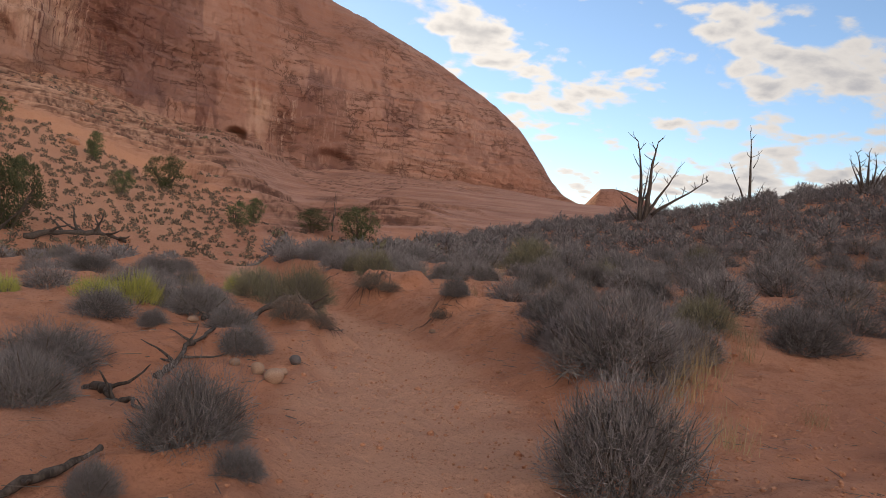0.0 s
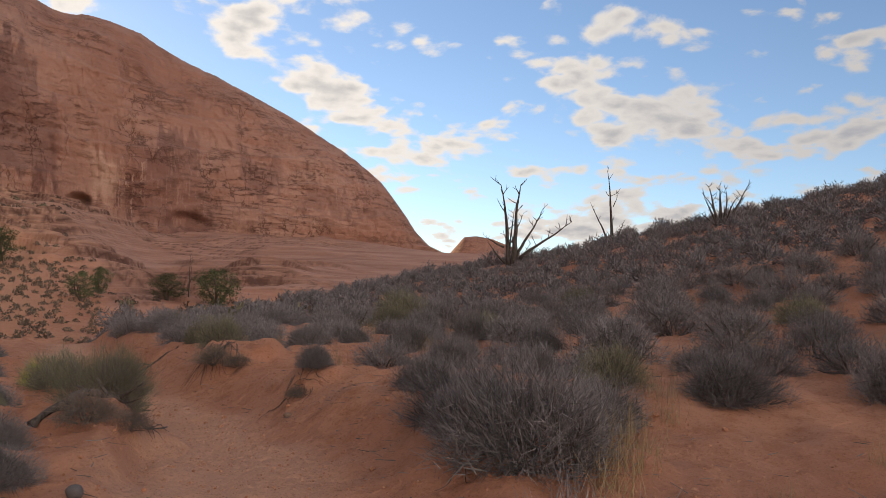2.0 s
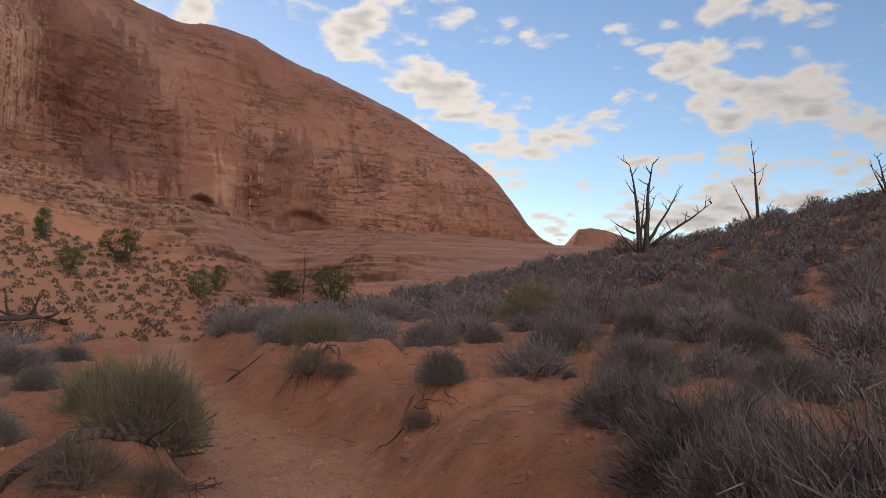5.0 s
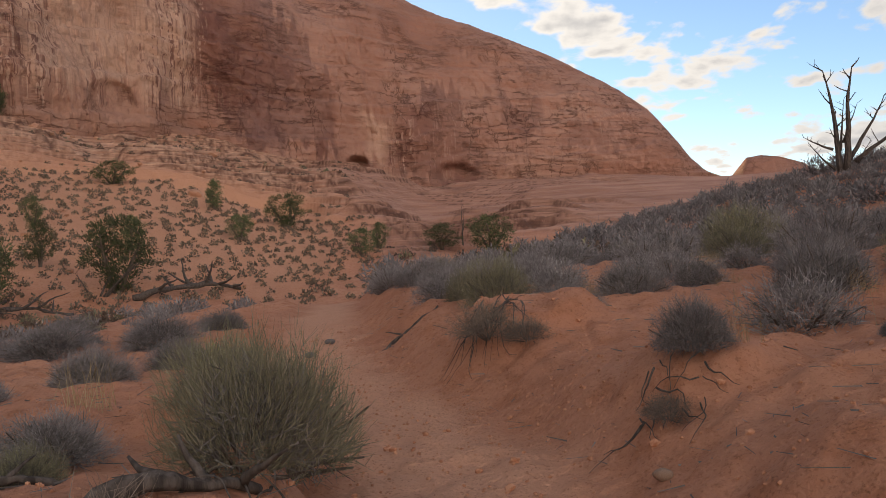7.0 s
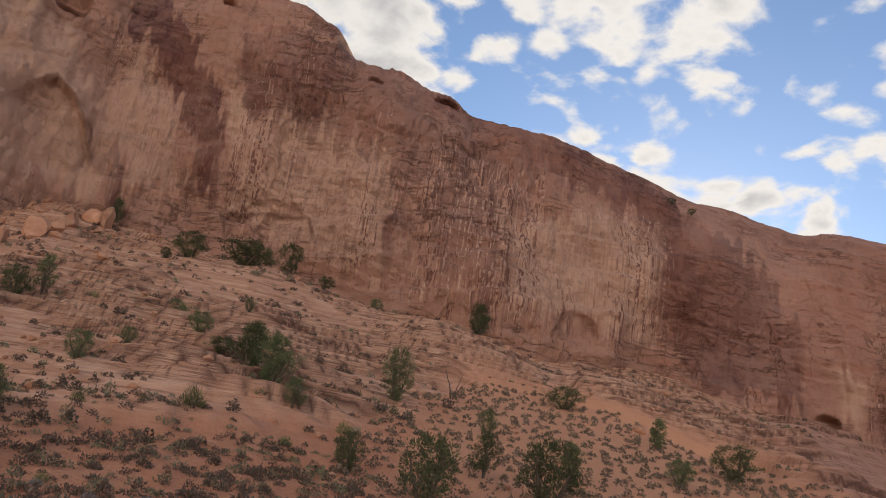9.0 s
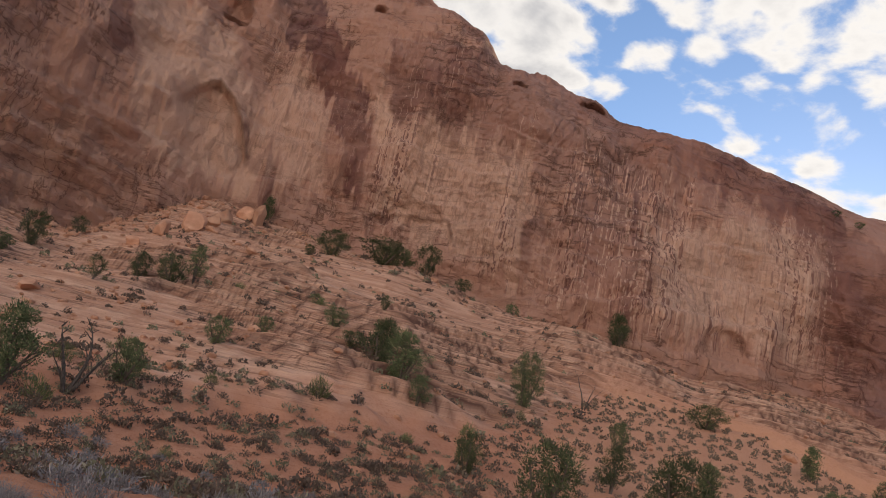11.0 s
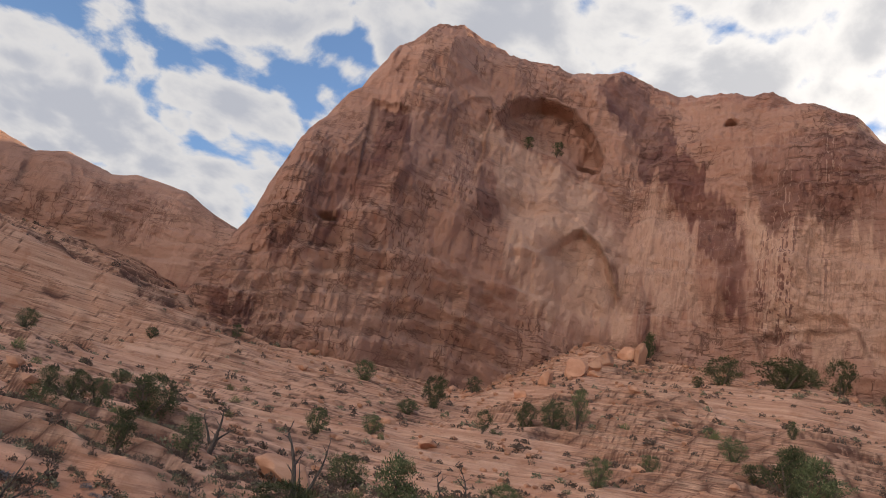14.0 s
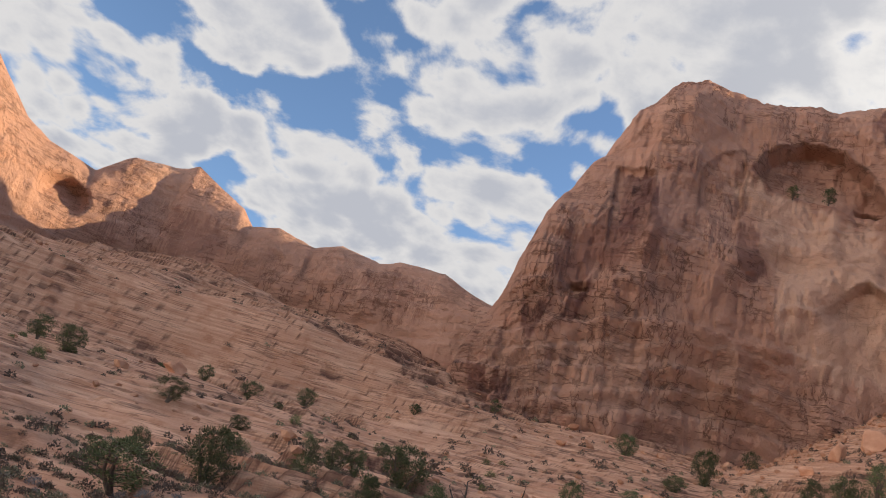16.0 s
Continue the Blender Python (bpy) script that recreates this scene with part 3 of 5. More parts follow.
def build_cliffs():
    az = np.linspace(-13.5, 97.5, 1300)
    foot_r = np.interp(az, [-14, -5, 5, 15, 25, 35, 45, 55, 65, 75, 82, 90, 94, 95, 97.5], [262, 240, 215, 195, 178, 158, 158, 168, 176, 158, 148, 145, 149, 154, 215])
    reach = np.interp(az, [-14, -8, 0, 15, 30, 45, 60, 75, 85, 92, 95], [6, 20, 50, 60, 45, 35, 40, 48, 45, 28, 8])
    rim_z = np.interp(az, [-13.5, -11.9, -10.0, -8.9, -7.8, -6.3, -4.5, -2.4, 0, 4.4, 7.6, 10.6, 13.7, 16, 20, 23.7, 27.4, 31, 36, 38.2, 39, 41, 46, 48.5, 50.2, 52.4, 56, 61, 64, 67.5, 71.5, 75.4, 78.5, 80.7, 82.5, 85.2, 86.9, 88.2, 90.1, 91, 92.4, 93.6, 94.4, 95, 97.5],
                      [15, 17.2, 20.9, 26.2, 33.5, 43, 50.5, 57, 64, 72.5, 79, 85, 87, 85, 87.5, 86.6, 90, 92, 91, 90.8, 92, 97, 100.5, 103, 110, 116.5, 124.5, 130, 133, 136.5, 132.2, 132, 133.5, 135.8, 132, 120, 108, 98, 84, 72, 55, 46, 36, 29, 27])
    foot_z = np.interp(az, [-13.5, -10, -2, 5, 8, 14.5, 19, 22, 27, 33, 38, 42, 46.5, 50, 56, 62, 67, 70, 73, 80, 88, 93, 95, 97.5],
                       [14, 19.5, 22, 16.8, 16.6, 21.8, 23, 24.4, 28, 28.5, 30, 33, 36, 40.5, 41.5, 43, 41, 36, 27, 24.5, 24, 25, 25, 22])
    hollows = [  # bearing, height, half width, half height, tilt, depth, crispness
        (68.6, 88.6, 3.6, 2.2, 20, 6.0, 0.4), (72.0, 55, 17, 22, 10, 2.6, 0.4), (41.0, 86.6, 3.6, 2.0, 10, 7.0, 0.5), (46.6, 86.0, 2.2, 1.2, 0, 2.5, 0.5),
        (58.6, 103.4, 1.8, 1.5, 0, 4.0, 0.5), (13.9, 23.8, 2.8, 2.0, 0, 5.0, 0.5), (7.0, 20.5, 6.0, 4.0, 0, 4.0, 0.5), (86.2, 51.6, 3.4, 1.3, 8, 3.2, 0.5),
        (52.0, 48, 7.5, 4.5, 0, 1.4, 0.15), (29.5, 33, 5, 5, 0, 2.2, 0.3), (22, 34, 6, 9, 0, 1.6, 0.5), (66.9, 82.5, 1.2, 0.9, 0, 2.0, 0.5)]
    # outlines as bearing and height; depth, width of the edge, heights and bearing at which it runs out
    alcoves = [([(76.1, 93.7), (75.4, 101), (73.1, 107), (70.3, 105.6), (68.5, 99), (67.5, 91.5), (67.7, 86.5), (69.8, 86.3), (72.6, 88.8), (74.6, 89)], 6.5, 1.4, 84, 94, 79),
               ([(69.4, 64), (68.1, 67.6), (66.7, 65), (65.5, 59.3), (64.4, 53), (66, 45), (71, 43), (73, 50)], 3.4, 0.9, 46, 60, 71.5),
               ([(79.5, 88), (78.6, 96), (76.9, 99), (76.3, 92), (76.6, 60), (79, 58)], 1.2, 1.0, 60, 84, 99),
               ([(55.5, 47), (52.5, 50), (49.5, 48.5), (48.5, 40), (55, 40)], 1.0, 0.6, 40, 46, 99),
               ([(85.8, 88), (82.6, 86), (82.2, 64), (85.0, 60)], 1.4, 0.8, 58, 66, 99)]
    stains = [([(85.4, 86), (83.0, 86.5), (82.0, 77), (80.5, 66), (81.8, 60), (84.4, 66), (85.0, 77)], 1.0),
              ([(69.2, 117.5), (66.2, 126), (64.0, 112), (62.4, 101), (59.4, 83), (57.1, 72), (56.0, 51), (57.3, 50), (58.6, 63), (60.9, 75), (64.5, 91), (67.7, 106)], 1.0),
              ([(76.8, 75), (74.6, 74), (74.2, 63), (75.6, 60)], 0.7), ([(87.3, 51), (85.0, 53), (85.2, 48.5), (87.0, 47)], 1.0),
              ([(90.2, 47), (88.0, 49), (88.8, 40), (89.6, 41)], 1.0), ([(85.6, 72), (82.4, 70), (82.6, 60), (85.5, 54), (88.3, 51), (88.0, 62)], 0.75),
              ([(93.4, 34), (89.6, 31), (89.4, 26), (92.6, 25)], 0.85), ([(82, 92), (79.5, 94), (79, 72), (80.5, 62), (82, 74)], 0.4)]
    stains += [([(57, 95), (46, 97), (37, 88), (26, 82), (24, 66), (30, 66), (37, 64), (44, 62), (50, 68), (56, 76)], 0.5), ([(57, 90), (53, 97), (48, 91), (48.6, 75), (54, 74), (55.4, 69.5), (56, 78)], 0.8), ([(34, 76), (31, 83), (27, 80), (24, 74), (22.4, 68), (21.7, 43), (22.7, 31), (24, 41), (24.4, 62), (27.5, 66), (31.8, 69)], 0.9),
               ([(36.8, 72), (36.0, 72), (35.5, 31), (36.2, 31)], 1.0), ([(43.9, 52), (40.6, 59), (40.4, 54), (43.0, 48), (43.0, 36), (43.6, 35)], 0.8),
               ([(41.4, 60), (37, 63), (36, 40), (39.6, 39)], 0.5), ([(23.2, 52), (19.9, 57), (15.3, 44), (15.4, 26), (22.8, 29)], 0.75)]
    stains += [([(22.8, 70), (17.6, 58), (16.2, 47), (18.6, 35), (18.4, 25), (21.2, 26), (22.6, 34)], 0.6), ([(11.0, 40), (7, 46), (5.4, 30), (5.2, 18), (8.8, 18), (11.2, 24)], 0.6),
               ([(8.8, 23), (5.2, 22.5), (6, 15), (8, 15)], 1.0), ([(4, 43), (0.8, 42), (0.9, 31), (3.6, 31)], 0.45), ([(66, 60), (63.5, 56), (61.0, 44), (62.6, 44)], 0.8),
               ([(52, 108), (44, 97), (43, 92), (51, 100)], 0.6), ([(-1, 36), (-6, 30), (-6, 26), (0, 28)], 0.4)]
    pales = [([(97, 24), (92, 60), (86, 112), (70, 126), (56, 110), (38, 76), (23.5, 62), (24.5, 24)], 0.25), ([(78.4, 93), (72, 88), (68, 85), (66, 70), (62, 52), (64, 44), (70.6, 45), (73, 51), (75, 72)], 0.85), ([(56.2, 81), (54, 69), (56, 60), (57.6, 72)], 0.9),
             ([(56, 70), (51.3, 74), (44.3, 69), (42.5, 35), (50, 41), (55.5, 47)], 0.75), ([(35.1, 56), (27.6, 64), (24, 55), (24.4, 31), (28, 36), (35, 34)], 0.8), ([(64, 86), (60, 72), (58.6, 50), (62.5, 48), (66, 66)], 0.7),
             ([(13.8, 36), (11.5, 37), (11.6, 24), (13, 24)], 0.7), ([(93, 40), (84, 46), (75, 47), (72, 38), (76, 30), (92, 26)], 0.4), ([(74.8, 97), (72, 98), (69, 92), (73, 90)], 0.6)]
    streaks = [([(66, 92), (57.5, 76), (43, 74), (24, 66), (22, 34), (36, 30), (50, 40), (64, 46)], 1.0), ([(14, 38), (5.5, 42), (5.5, 20), (12, 24)], 0.9), ([(81.5, 96), (77.5, 96), (76, 66), (80, 62)], 0.6),
               ([(58, 100), (47, 94), (47, 72), (57, 70)], 0.7), ([(4, 50), (-6, 38), (-6, 26), (4, 24)], 0.3)]
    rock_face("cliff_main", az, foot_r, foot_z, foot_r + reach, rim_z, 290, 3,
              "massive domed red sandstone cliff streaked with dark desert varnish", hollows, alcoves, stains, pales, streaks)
    az = np.linspace(88, 152, 420)
    rim_r = np.interp(az, [88, 94, 105, 120, 135, 150], [205, 205, 225, 250, 225, 210])
    rim_z = np.interp(az, [88, 93.8, 95.6, 98.4, 102, 103.6, 106.8, 108.8, 112, 114, 115, 116.9, 119.4, 120.6, 123.8, 125.8, 129.2, 131, 133.2, 137, 150],
                      [56, 62, 65, 71, 72.6, 71.4, 75.4, 73.4, 77.5, 76.3, 82, 87, 93.7, 90.5, 87, 77.5, 79, 82, 90, 104, 110])
    foot_z = np.interp(az, [88, 94.7, 100.4, 105.3, 114.4, 125.2, 150], [40, 41.6, 45, 50.8, 53, 42, 40])
    rock_face("cliff_far", az, rim_r - 22, foot_z, rim_r, rim_z, 120, 57, "far red sandstone ridge with sunlit rounded tops",
              [(126.9, 62, 7, 8, 0, 7, 0.4), (108.6, 60, 2, 9, 0, 2, 0.6)], stains=[([(120, 72), (116, 70), (115, 56), (119, 55)], 0.5), ([(104, 66), (100, 64), (100, 52), (104, 54)], 0.4)],
              pales=[([(140, 110), (88, 70), (88, 40), (140, 40)], 0.4), ([(124, 90), (119, 88), (118, 70), (123, 70)], 0.6), ([(112, 66), (106, 64), (106, 54), (112, 56)], 0.35)], streaks=[([(128, 80), (98, 64), (98, 50), (128, 56)], 0.4)], rough=0.62)
    # a little dome that peeps over the saddle beyond the dune
    az = np.linspace(-17.5, -10.2, 90)
    rim_z = np.interp(az, [-17.5, -16, -14.5, -13.4, -12.5, -11.6, -10.2], [17, 24, 27, 28, 27.5, 22, 12])
    rock_face("cliff_knoll", az, az * 0 + 288, az * 0 + 6, az * 0 + 300, rim_z, 40, 91, "small rounded sandstone knoll beyond the dune", rough=0.5)


build_ground()
build_cliffs()

# ---- plants and loose things: helpers ----
def height_at(x, y):
    return float(ground_height(np.array([x]), np.array([y]))[0])


def solid(name, verts, faces, mat, smooth_faces=False):
    me = bpy.data.meshes.new(name)
    me.from_pydata([tuple(v) for v in verts], [], faces)
    me.materials.append(mat)
    if smooth_faces:
        me.polygons.foreach_set("use_smooth", np.ones(len(me.polygons), bool))
    me.update()
    return me


def part(name, me, parent, label=""):
    ob = new(name, me)
    ob.parent = parent
    if label:
        ob["label"] = label
    return ob


def holder(name, label, category, group=""):
    return tagged(new(name), label, category, group)


def unit(v):
    return v / np.maximum(np.linalg.norm(v, axis=-1, keepdims=True), 1e-9)


def blades(rng, base, way, length, width, tip=0.35):
    """Slim tapered blades, one quad each: arrays of bases, ways, lengths and widths."""
    n = len(base)
    way = unit(way)
    side = unit(np.cross(way, rng.normal(size=(n, 3))))
    w = side * np.asarray(width).reshape(-1, 1) * 0.5
    end = base + way * np.asarray(length).reshape(-1, 1)
    v = np.stack([base - w, base + w, end + w * tip, end - w * tip], 1).reshape(-1, 3)
    f = np.arange(4 * n).reshape(-1, 4)
    return v, f


def quads_mesh(name, v, f, mat):
    me = bpy.data.meshes.new(name)
    me.vertices.add(len(v))
    me.vertices.foreach_set("co", v.reshape(-1).astype(np.float32))
    me.loops.add(f.size)
    me.loops.foreach_set("vertex_index", f.reshape(-1).astype(np.int32))
    me.polygons.add(len(f))
    me.polygons.foreach_set("loop_start", np.arange(0, f.size, 4, dtype=np.int32))
    me.update(calc_edges=True)
    me.materials.append(mat)
    return me


def tube(points, radii, sides=5, verts=None, faces=None):
    """Adds a tapered tube along points to verts and faces."""
    verts, faces = ([], []) if verts is None else (verts, faces)
    points = [Vector(p) for p in points]
    start = len(verts)
    for i, (p, r) in enumerate(zip(points, radii)):
        way = (points[min(i + 1, len(points) - 1)] - points[max(i - 1, 0)]).normalized()
        a = way.orthogonal().normalized() if i == 0 else (a - way * a.dot(way)).normalized()
        b = way.cross(a)
        for k in range(sides):
            t = 2 * math.pi * k / sides
            verts.append(p + (a * math.cos(t) + b * math.sin(t)) * r)
    for i in range(len(points) - 1):
        for k in range(sides):
            o, n = start + i * sides, (k + 1) % sides
            faces.append((o + k, o + n, o + sides + n, o + sides + k))
    faces.append(tuple(start + k for k in reversed(range(sides))))
    faces.append(tuple(start + (len(points) - 1) * sides + k for k in range(sides)))
    return verts, faces


def crooked(rnd, start, way, length, steps, wobble, rise=0.0):
    """Points along a crooked limb."""
    p, w, out = Vector(start), Vector(way).normalized(), [Vector(start)]
    for _ in range(steps):
        w = (w + Vector((rnd.uniform(-1, 1), rnd.uniform(-1, 1), rnd.uniform(-1, 1))) * wobble + Vector((0, 0, rise))).normalized()
        p = p + w * (length / steps)
        out.append(p.copy())
    return out


def taper(r0, r1, n):
    return [r0 + (r1 - r0) * i / (n - 1) for i in range(n)]


def bush_blades(rng, n, radius, tall, thin, lift=0.75, length=(0.22, 0.42), spread=0.35):
    """Twigs of one dome-shaped bush of the given radius and height."""
    ang, el = rng.uniform(0, 2 * math.pi, n), np.arcsin(rng.uniform(-0.02, 1, n))
    d = np.stack([np.cos(ang) * np.cos(el), np.sin(ang) * np.cos(el), np.sin(el)], 1)
    ph = rng.uniform(0, 6.28, 4)
    lump = 1 + 0.16 * np.sin(3 * ang + ph[0] + 2 * el) + 0.12 * np.sin(5 * ang + ph[1]) * np.cos(3 * el + ph[2]) + rng.normal(0, 0.06, n)
    shell = rng.uniform(0.25, 1, n) ** 0.5
    at = d * (lump * shell * 0.82)[:, None] * np.array([radius, radius, tall])
    at[:, 2] = np.maximum(at[:, 2], 0.02)
    way = d * 0.75 + np.array([0, 0, lift]) + rng.normal(0, spread, (n, 3))
    ln = rng.uniform(*length, n) * radius
    return blades(rng, at, way, ln, thin * rng.uniform(0.6, 1.4, n))


def make_bush(name, seed, mat, label, category, group, n=2800, tall=0.9, thin=0.0095, lift=0.25, length=(0.08, 0.2), spread=0.6):
    """A bush of radius 1: bare stems below, a dome of fine twigs above."""
    rng, rnd = np.random.default_rng(seed), random.Random(seed)
    ob = holder(name, label, category, group)
    v, f = [], []
    for _ in range(16):
        a, e = rnd.uniform(0, 6.28), rnd.uniform(0.25, 1.2)
        way = (math.cos(a) * math.cos(e), math.sin(a) * math.cos(e), math.sin(e))
        pts = crooked(rnd, (way[0] * 0.1, way[1] * 0.1, -0.12), way, rnd.uniform(0.6, 0.95), 4, 0.28)
        tube(pts, taper(0.030, 0.008, 5), 4, v, f)
    me = solid("stems", v, f, BARK)
    me.materials.append(HEART)
    # a dense dark heart of dead twigs
    hv, hf = bush_blades(rng, n // 4, 0.8, tall * 0.8, 0.012, 0.2, (0.15, 0.35), 0.8)
    bm = bmesh.new()
    bm.from_mesh(me)
    for q in hv[hf]:
        bm.faces.new([bm.verts.new(c) for c in q]).material_index = 1
    bm.to_mesh(me)
    bm.free()
    tagged(part("inner_branchwork", me, ob), kind="stuff")
    bv, bf = bush_blades(rng, n, 1.0, tall, thin, lift, length, spread)
    part("foliage", quads_mesh("foliage", bv, bf, mat), ob)
    return ob


def put(proto, x, y, scale, turn, tall=1.0, sink=0.03):
    c = copy_thing(proto, pose(0, 0, 0))
    c.matrix_basis = Matrix.Translation((x, y, height_at(x, y) - sink * scale)) @ Matrix.Rotation(turn, 4, "Z") @ Matrix.Diagonal((scale, scale, scale * tall, 1))
    return c


def stash(protos):
    """Takes the patterns away once their copies stand."""
    for ob in protos:
        for o in (*ob.children_recursive, ob):
            bpy.data.objects.remove(o)


rng = np.random.default_rng(7)
rnd = random.Random(7)
taken = {}  # discs already covered by plants, by square of 2 m


def take(x, y, r):
    taken.setdefault((int(x // 2), int(y // 2)), []).append((x, y, r))


def free(x, y, r):
    i, j = int(x // 2), int(y // 2)
    near = [d for a in (-1, 0, 1) for b in (-1, 0, 1) for d in taken.get((i + a, j + b), ())]
    return all((x - a) ** 2 + (y - b) ** 2 > (0.88 * (r + c)) ** 2 for a, b, c in near)


def clear_of_trail(x, y, r):
    return abs(float(trail_side(x, y))) > 1.15 + r * 0.8


# ---- sagebrush ----
FINE = [make_bush("sagebrush", 110 + i, SAGE, "rounded grey sagebrush of fine dry twigs beside the trail", "bush", "sagebrush by the trail", 11000, thin=0.0048, lift=0.3, length=(0.06, 0.16), spread=0.5) for i in range(3)]
SAGES = [make_bush("sagebrush", 100 + i, SAGE, "rounded grey sagebrush of fine dry twigs on sand", "bush", "sagebrush on the dune") for i in range(4)]
GREENS = [make_bush("rabbitbrush", 120 + i, GREEN_SAGE, "grey-green brush with upright slender twigs beside the path", "bush", "green brush by the path",
                    6000, 1.0, 0.0058, 0.55, (0.1, 0.24), 0.5) for i in range(2)]
YELLOWS = [make_bush("rabbitbrush", 130 + i, RABBIT, "bright yellow-green rabbitbrush on sand", "bush", "yellow rabbitbrush", 1400, 1.0, 0.013, 1.3, (0.2, 0.42), 0.3) for i in range(2)]

DEADS = [make_bush("dead_brush", 150 + i, DEADTWIG, "tangle of dead brown twigs on a washed-out sand bank", "bush", "dead brush on the banks", 2600, 0.8, 0.008, 0.1, (0.12, 0.4), 0.9) for i in range(2)]
DEAD_NEAR = [(-0.95, 16.25, 0.8, 0.5), (-0.55, 16.0, 0.55, 0.3), (0.42, 13.2, 0.4, 0.22), (-1.3, 10.75, 0.5, 0.3), (-1.65, 10.5, 0.7, 0.45)]
# x, y, width, height of the bushes that stand nearest the path
SAGE_NEAR = [(2.44, 8.9, 1.9, 1.35), (1.95, 9.52, 0.9, 0.9), (1.5, 5.3, 1.25, 1.3), (5.56, 10.91, 1.41, 0.88), (-1.33, 4.89, 0.85, 0.75), (-1.89, 8.80, 0.71, 0.45),
             (-3.46, 7.65, 1.33, 0.7), (-2.79, 5.78, 0.8, 0.6), (-1.59, 4.11, 0.34, 0.3), (-0.95, 4.61, 0.40, 0.25), (-3.04, 9.23, 0.42, 0.31), (2.6, 13.2, 1.0, 0.66), (0.66, 13.67, 0.62, 0.5),
             (-2.25, 9.7, 0.75, 0.5), (-2.95, 10.7, 0.95, 0.6), (-3.7, 11.8, 1.0, 0.62), (-4.7, 13.0, 1.2, 0.7), (-3.9, 9.9, 0.9, 0.5)]
SAGE_MID = [(1.95, 11.6, 0.95, 0.62), (2.60, 17.40, 1.25, 0.9), (2.03, 14.01, 0.2, 0.16), (3.5, 12.2, 0.9, 0.6), (3.2, 15.6, 1.0, 0.6), (4.6, 15.4, 1.1, 0.7), (-0.10, 17.87, 0.85, 0.55), (0.69, 18.86, 1.15, 0.7),
            (1.72, 19.85, 0.9, 0.6), (-2.34, 22.75, 1.37, 0.74), (-5.6, 16.58, 1.13, 0.64), (-8.12, 19.55, 1.9, 0.7), (-6.6, 20.0, 1.5, 0.76), (-7.0, 23.2, 1.25, 0.68), (-5.2, 17.9, 0.95, 0.6),
            (7.63, 10.50, 1.42, 1.09), (3.97, 17.85, 1.08, 0.9), (3.30, 19.67, 1.25, 0.9), (2.2, 10.4, 1.5, 1.0), (3.6, 10.2, 1.1, 0.8), (-3.3, 12.6, 0.8, 0.45)]
GREEN_NEAR = [(-2.05, 13.0, 1.35, 1.0), (-1.62, 11.7, 0.9, 0.7), (-1.05, 18.71, 1.06, 0.85), (-1.6, 19.9, 0.8, 0.6), (-2.9, 14.2, 1.1, 0.7), (-3.1, 12.1, 0.46, 0.3)]
YELLOW_NEAR = [(-3.79, 10.72, 0.74, 0.5), (-4.61, 11.34, 0.7, 0.36), (-6.26, 12.13, 0.5, 0.4), (-3.6, 15.6, 0.55, 0.6)]
for protos, rows in ((FINE, SAGE_NEAR), (FINE, SAGE_MID), (GREENS, GREEN_NEAR), (YELLOWS, YELLOW_NEAR), (DEADS, DEAD_NEAR)):
    for i, (x, y, w, h) in enumerate(rows):
        put(protos[i % len(protos)], x, y, w * 0.53, rnd.uniform(0, 6.28), min(1.5, h / (w * 0.53) / 1.15))
        take(x, y, w / 2)


def scatter(count, area, size, chance, tries=14000):
    """Random free places: area gives x, y; chance says how likely a plant is there."""
    out = []
    spots = np.array([area() for _ in range(tries)])
    odds = chance(spots[:, 0], spots[:, 1])
    aside = np.abs(trail_side(spots[:, 0], spots[:, 1]))
    for (x, y), odd, s in zip(spots.tolist(), odds, aside):
        w = rnd.uniform(*size)
        if rnd.random() < odd and s > 1.15 + 0.4 * w and free(x, y, w / 2):
            out.append((x, y, w))
            take(x, y, w / 2)
            if len(out) == count:
                break
    return out


def polar(a0, a1, r0, r1):
    def pick():
        a, r = radians(rnd.uniform(a0, a1)), math.sqrt(rnd.uniform(r0 * r0, r1 * r1))
        return -math.sin(a) * r, math.cos(a) * r
    return pick


def patchy(x, y, scale, seed, lo, hi):
    return smooth(lo, hi, fbm(x / scale, y / scale, seed, 2))


def dune_chance(x, y):
    s = trail_side(x, y)
    bare = ((s < 4.2) & (y < 19)) | ((s < 9) & (y < 9.8)) | ((s < 2) & (y < 24)) | (s < 1)
    return np.where(bare, 0, 0.35 + 0.65 * patchy(x, y, 5, 61, -0.7, 0.1))


def flat_chance(x, y):
    s = trail_side(x, y)
    return np.where((s > -2.6) | ((s > -6) & (y < 12)), 0, 0.2 + 0.8 * patchy(x, y, 6, 62, -0.45, 0.25))


dune = scatter(800, polar(-56, 12, 9, 60), (0.9, 1.9), dune_chance, 26000)
flats = scatter(460, polar(6, 140, 7, 46), (0.5, 1.35), flat_chance)
dune.sort(key=lambda b: math.hypot(b[0], b[1] - 8))
flats.sort(key=lambda b: math.hypot(b[0] + 1, b[1] - 10))
for i, (x, y, w) in enumerate(dune[:150] + flats[:75]):
    put(SAGES[i % 4] if i % 14 else GREENS[i % 2], x, y, w * 0.55, rnd.uniform(0, 6.28), rnd.uniform(0.85, 1.2))


